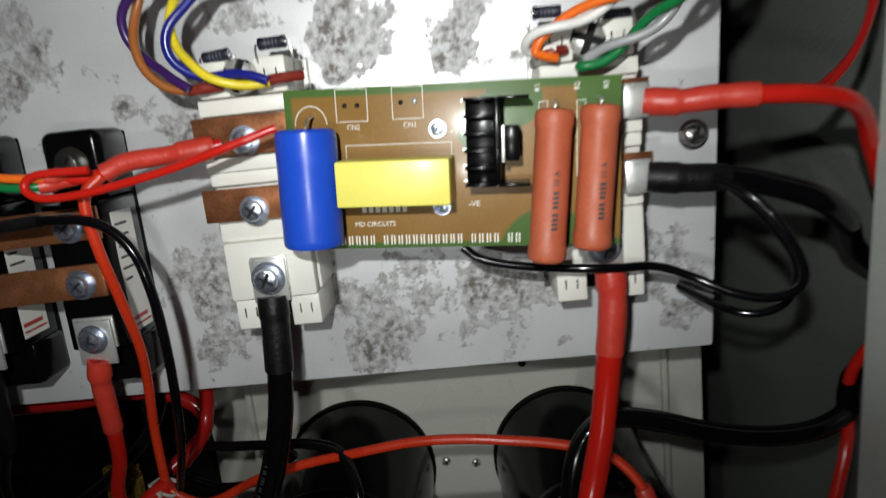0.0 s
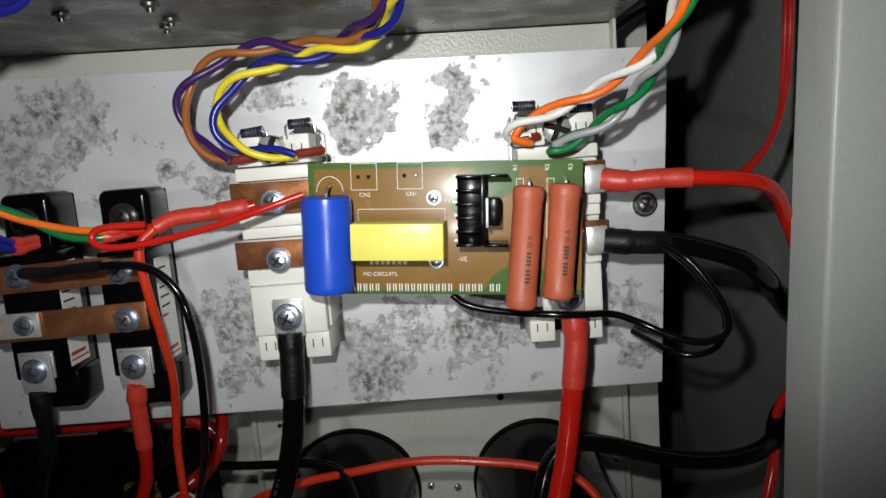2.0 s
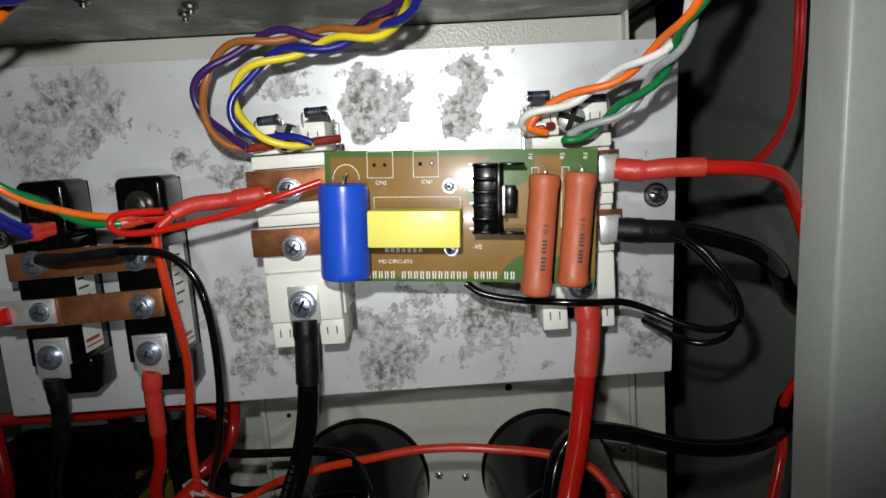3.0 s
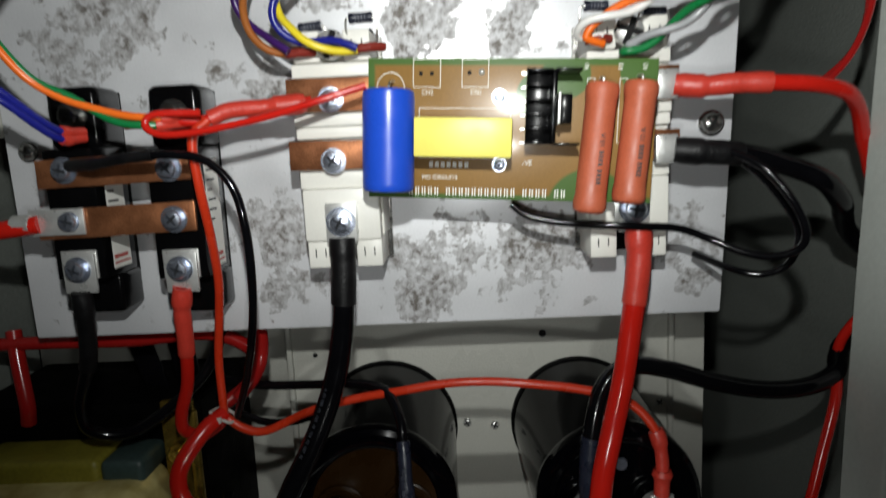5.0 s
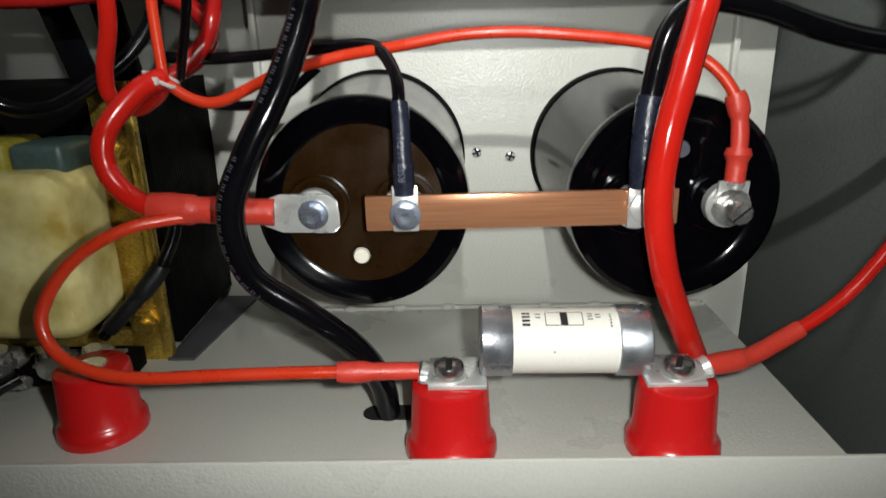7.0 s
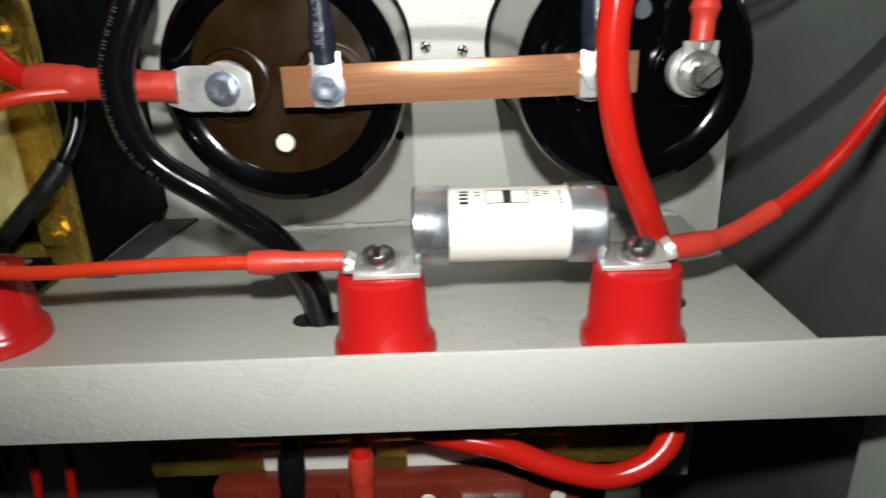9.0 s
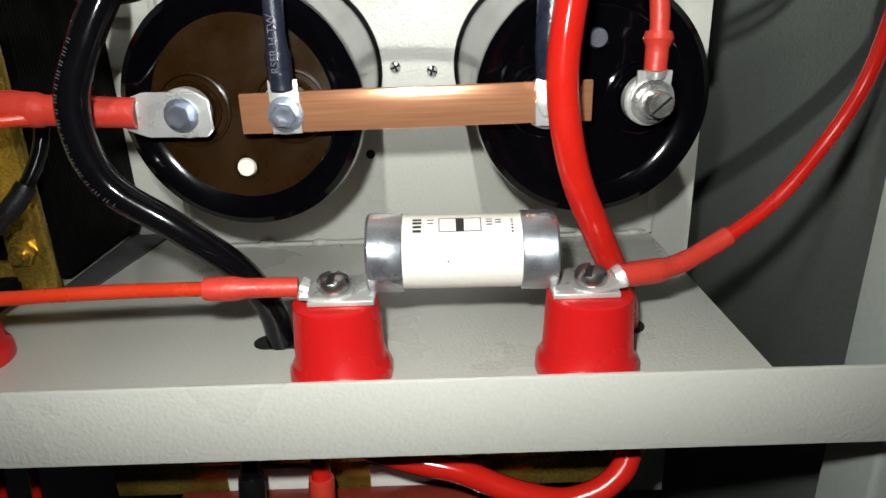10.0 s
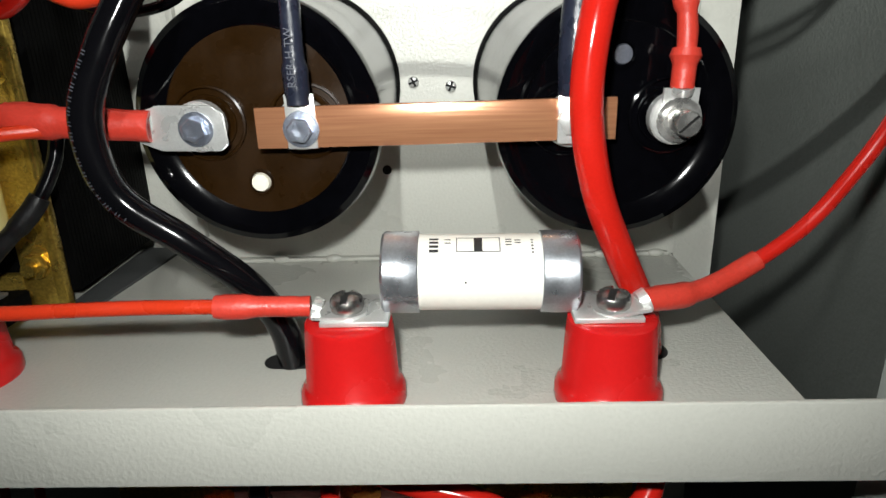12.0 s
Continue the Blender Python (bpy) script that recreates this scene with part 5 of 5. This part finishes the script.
for mod_x, zz, m, sh, lab, pts in (
        (-0.1229, 0.9345, RED, SHRINK, "red", [(-0.1228, 0.2290, 0.9270), (-0.1248, 0.2308, 0.9170), (-0.1265, 0.2345, 0.9000), (-0.1300, 0.2395, 0.8830), (-0.1355, 0.2430, 0.8690), (-0.1365, 0.2460, 0.8600), (-0.1300, 0.2490, 0.8560), (-0.1230, 0.2500, 0.8600), (-0.1190, 0.2500, 0.8650)]),
        (-0.1636, 0.9357, BLK, BLKSHRINK, "black", [(-0.1636, 0.2290, 0.9270), (-0.1645, 0.2310, 0.9130), (-0.1690, 0.2360, 0.8950), (-0.1790, 0.2430, 0.8740), (-0.1790, 0.2480, 0.8600), (-0.1650, 0.2540, 0.8560), (-0.1480, 0.2620, 0.8650), (-0.1330, 0.2700, 0.8800), (-0.1250, 0.2750, 0.9000)])):
    t = thing("cable_lug", "tinned lug with zinc screw on the black module", "cable lug", (mod_x, 0.2300, zz), "rectifier lugs")
    bm = bmesh.new()
    box(bm, mod_x - 0.0062, mod_x + 0.0068, 0.2290, 0.2304, zz - 0.0095, zz + 0.0065, 0.0004)
    part("tongue", bm, TIN, t)
    screw(t, (0, -0.0010, 0), 0.0036, 22)
    cable(lab + " cable with sleeve from the black module", pts, 0.0027, m, [(0.0, 0.26, 0.0012, sh, lab + " heat-shrink sleeve")])
t = thing("cable_tie", "white nylon cable tie bundling red wires", "cable tie", (-0.1193, 0.2478, 0.8655))
part("band", tube(bmesh.new(), smooth_path([(-0.1240, 0.2450, 0.8680), (-0.1195, 0.2435, 0.8655), (-0.1150, 0.2450, 0.8630), (-0.1160, 0.2520, 0.8640), (-0.1220, 0.2520, 0.8670), (-0.1240, 0.2450, 0.8680)], 6), 0.0007, 6), TIE, t)
part("head", box(bmesh.new(), -0.1213, -0.1183, 0.2415, 0.2442, 0.8638, 0.8665, 0.0006), TIE, t)
cable("thin black wire above the plate's corner",
      [(0.0885, 0.2780, 1.0590), (0.1060, 0.2900, 1.0690), (0.1220, 0.2900, 1.0745), (0.1550, 0.2900, 1.0855), (0.1780, 0.2900, 1.0940)], 0.0014, BLK, name="wire", category="wire")
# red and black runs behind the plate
# the red ones are coloured darker for the plate's shade over them
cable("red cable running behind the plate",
      [(-0.2500, 0.2760, 0.8930), (-0.2100, 0.2750, 0.8935), (-0.1700, 0.2750, 0.8930), (-0.1350, 0.2750, 0.8950), (-0.1170, 0.2750, 0.8890), (-0.1105, 0.2740, 0.8800), (-0.1150, 0.2700, 0.8710), (-0.1250, 0.2620, 0.8640)], 0.0032, RED_DARK_AND_SHADED)
cable("red cable down the cabinet's dark side", [(-0.2290, 0.2780, 0.8990), (-0.2260, 0.2740, 0.8850), (-0.2220, 0.2700, 0.8650), (-0.2240, 0.272, 0.855)], 0.0036, RED_DARK_AND_SHADED)
cable("red loop behind the wires", [(-0.1130, 0.2760, 0.9030), (-0.1080, 0.2740, 0.8950), (-0.1060, 0.2650, 0.8850), (-0.1100, 0.2640, 0.8760), (-0.1170, 0.2600, 0.8680)], 0.0030, RED_DARK_AND_SHADED)
for x, slant in ((-0.184, 0.014), (-0.161, 0.008)):
    bm = bmesh.new()
    box(bm, x - 0.0062, x + 0.0062, 0.2960, 0.2985, 0.8560, 0.9060, 0.0008)
    for v in bm.verts:
        v.co.x += slant * (0.906 - v.co.z) / 0.05
    solo("flat_cable", bm, BLK, "flat black cable hanging behind the transformer", "cable", (x, 0.297, 0.906), "flat black cables")
cable("black lead to the transformer's terminal strip",
      [(-0.1250, 0.2580, 0.8230), (-0.1270, 0.2540, 0.8090), (-0.1330, 0.2480, 0.7960), (-0.1430, 0.2430, 0.7850), (-0.1530, 0.2410, 0.7750)], 0.0024, BLK, [(0.45, 0.95, 0.0010, BLKSHRINK, BS)])
cable("black wire in front of the transformer strip", [(-0.178, 0.2280, 0.7660), (-0.186, 0.2200, 0.7620), (-0.192, 0.2140, 0.7520)], 0.0026, BLK)
# wires entering from the left
cable("orange wire joining the black modules", [(-0.0780, 0.1170, 1.0740), (-0.0951, 0.1470, 1.0585), (-0.1077, 0.1590, 1.0585), (-0.1240, 0.1700, 1.0548), (-0.1470, 0.1820, 1.0440), (-0.1640, 0.1930, 1.0284), (-0.1600, 0.2020, 1.0110), (-0.1500, 0.2070, 1.0010), (-0.1320, 0.2100, 0.9942), (-0.1180, 0.2115, 0.9920), (-0.1080, 0.2200, 0.9920)], 0.0014, WIRE["orange"], [(0.91, 1.0, 0.0010, SHRINK, RS)], name="wire", category="wire", group="gate wires")
cable("green wire joining the black modules", [(-0.0760, 0.1170, 1.0760), (-0.0930, 0.1440, 1.0585), (-0.1060, 0.1560, 1.0585), (-0.1230, 0.1670, 1.0585), (-0.1490, 0.1800, 1.0512), (-0.1660, 0.1930, 1.0332), (-0.1580, 0.2040, 1.0090), (-0.1450, 0.2085, 1.0000), (-0.1320, 0.2100, 0.9915), (-0.1200, 0.2115, 0.9895), (-0.1080, 0.2200, 0.9905)], 0.0014, WIRE["green"], [(0.91, 1.0, 0.0010, SHRINK, RS)], name="wire", category="wire", group="gate wires")
for k in range(2):
    cable("dark blue wire on the black module", [(-0.0740 + 0.004 * k, 0.1170, 1.0780), (-0.0920 + 0.004 * k, 0.1420, 1.0585), (-0.1080, 0.1540, 1.0585 - 0.003 * k), (-0.1300, 0.1680, 1.0585), (-0.1620, 0.1800, 1.0488), (-0.1770, 0.1930, 1.0190 - 0.004 * k), (-0.1650, 0.2050, 1.0010 - 0.003 * k), (-0.1590, 0.2200, 0.9900 - 0.003 * k), (-0.1560, 0.2320, 0.9890 - 0.002 * k)], 0.0014, WIRE["blue"], [(0.89, 1.0, 0.0009, SHRINK, RS)], name="wire", category="wire", group="gate wires")
cable("thick red cable at the edge of the copper link", [(-0.1760, 0.2285, 0.9545), (-0.1900, 0.2270, 0.9530), (-0.2050, 0.2270, 0.9520), (-0.2250, 0.2300, 0.9500)], 0.0036, RED)
t = thing("cable_lug", "tinned lug of the red cable on the copper link", "cable lug", (-0.1690, 0.2292, 0.9550))
bm = bmesh.new()
box(bm, -0.1800, -0.1580, 0.2279, 0.2293, 0.9498, 0.9602, 0.0005)
part("tongue", bm, TIN, t)
part("barrel", rod(bmesh.new(), (-0.1860, 0.2282, 0.9542), (-0.1785, 0.2284, 0.9546), 0.0042, 0.0040, 18, 0.0004), TIN, t, "crimped barrel")
# twisted pairs
twisted("brown wire twisted with violet", "violet wire twisted with brown",
        [(0.000, 0.175, 1.0800), (-0.0060, 0.1930, 1.0640), (-0.0130, 0.2070, 1.0565), (-0.0260, 0.2200, 1.0540), (-0.0400, 0.2260, 1.0540), (-0.0550, 0.2290, 1.0555), (-0.0710, 0.2310, 1.0535), (-0.0820, 0.2310, 1.0480), (-0.0890, 0.2310, 1.0405), (-0.0905, 0.2310, 1.0330), (-0.0870, 0.2300, 1.0245), (-0.0800, 0.2280, 1.0175), (-0.0720, 0.2270, 1.0140)],
        0.0015, WIRE["brown"], WIRE["purple"], 0.041, 2.6, 1.25)
twisted("yellow wire twisted with blue", "blue wire twisted with yellow",
        [(0.006, 0.172, 1.0780), (0.0000, 0.1900, 1.0640), (-0.0060, 0.2040, 1.0560), (-0.0150, 0.2140, 1.0520), (-0.0280, 0.2210, 1.0510), (-0.0440, 0.2250, 1.0490), (-0.0580, 0.2270, 1.0475), (-0.0690, 0.2270, 1.0420), (-0.0755, 0.2270, 1.0340), (-0.0750, 0.2260, 1.0250), (-0.0670, 0.2250, 1.0180), (-0.0560, 0.2250, 1.0155), (-0.0470, 0.2260, 1.0140)],
        0.0015, WIRE["yellow"], WIRE["blue"], 0.038, 0.9, 1.15)
twisted("orange wire twisted with white", "white wire twisted with orange",
        [(0.0860, 0.1650, 1.0640), (0.0840, 0.1790, 1.0510), (0.0825, 0.1910, 1.0420), (0.0790, 0.1990, 1.0370), (0.0725, 0.2060, 1.0325), (0.0640, 0.2140, 1.0280), (0.0530, 0.2190, 1.0235), (0.0430, 0.2215, 1.0205), (0.0365, 0.2235, 1.0175), (0.0355, 0.2265, 1.0140), (0.0430, 0.2275, 1.0130)],
        0.0015, WIRE["orange"], WIRE["white"], 0.040, 0.5, 1.15)
twisted("green wire twisted with grey", "grey wire twisted with green",
        [(0.0885, 0.1700, 1.0600), (0.0865, 0.1800, 1.0510), (0.0845, 0.1880, 1.0430), (0.0825, 0.1960, 1.0350), (0.0785, 0.2070, 1.0270), (0.0730, 0.2140, 1.0205), (0.0650, 0.2190, 1.0150), (0.0560, 0.2220, 1.0105), (0.0505, 0.2240, 1.0090), (0.0560, 0.2270, 1.0110), (0.0640, 0.2280, 1.0130)],
        0.0015, WIRE["green"], WIRE["grey"], 0.034, 1.2, 1.15)
for x, z in ((-0.0690, 1.0140), (-0.0525, 1.0140), (-0.0425, 1.0148), (0.0415, 1.0135)):
    t = thing("crimp_sleeve", "short dark red sleeve on a gate pin of the white module", "crimp sleeve", (x, 0.2310, z), "gate sleeves")
    part("sleeve", tube(bmesh.new(), [Vector((x - 0.0048, 0.2290, z - 0.0002)), Vector((x, 0.2280, z)), Vector((x + 0.0048, 0.2320, z + 0.0004))], 0.0017, 12), CRIMP, t)
# red loop under the shelf
cable("thick red cable looping under the shelf",
      [(-0.0380, 0.2100, 0.7450), (-0.0240, 0.2080, 0.7260), (-0.0080, 0.2060, 0.7195), (0.0070, 0.2040, 0.7165), (0.0240, 0.2010, 0.7105), (0.0400, 0.2000, 0.7075), (0.0530, 0.2010, 0.7125), (0.0600, 0.2060, 0.7220), (0.0600, 0.2200, 0.7400), (0.0590, 0.2290, 0.7480)],
      0.0038, RED)
cable("red lead on the bakelite terminal block", [(-0.0380, 0.2180, 0.7400), (-0.0370, 0.2140, 0.7180), (-0.0372, 0.2120, 0.7000), (-0.0370, 0.2120, 0.6880)], 0.0032, RED, [(0.5, 1.0, 0.0009, SHRINK, RS)])
cable("black lead on the bakelite terminal block", [(-0.0560, 0.2200, 0.7420), (-0.0590, 0.2150, 0.7200), (-0.0600, 0.2120, 0.7000), (-0.0610, 0.2120, 0.6880)], 0.0034, BLK, [(0.5, 1.0, 0.0009, BLKSHRINK, BS)])
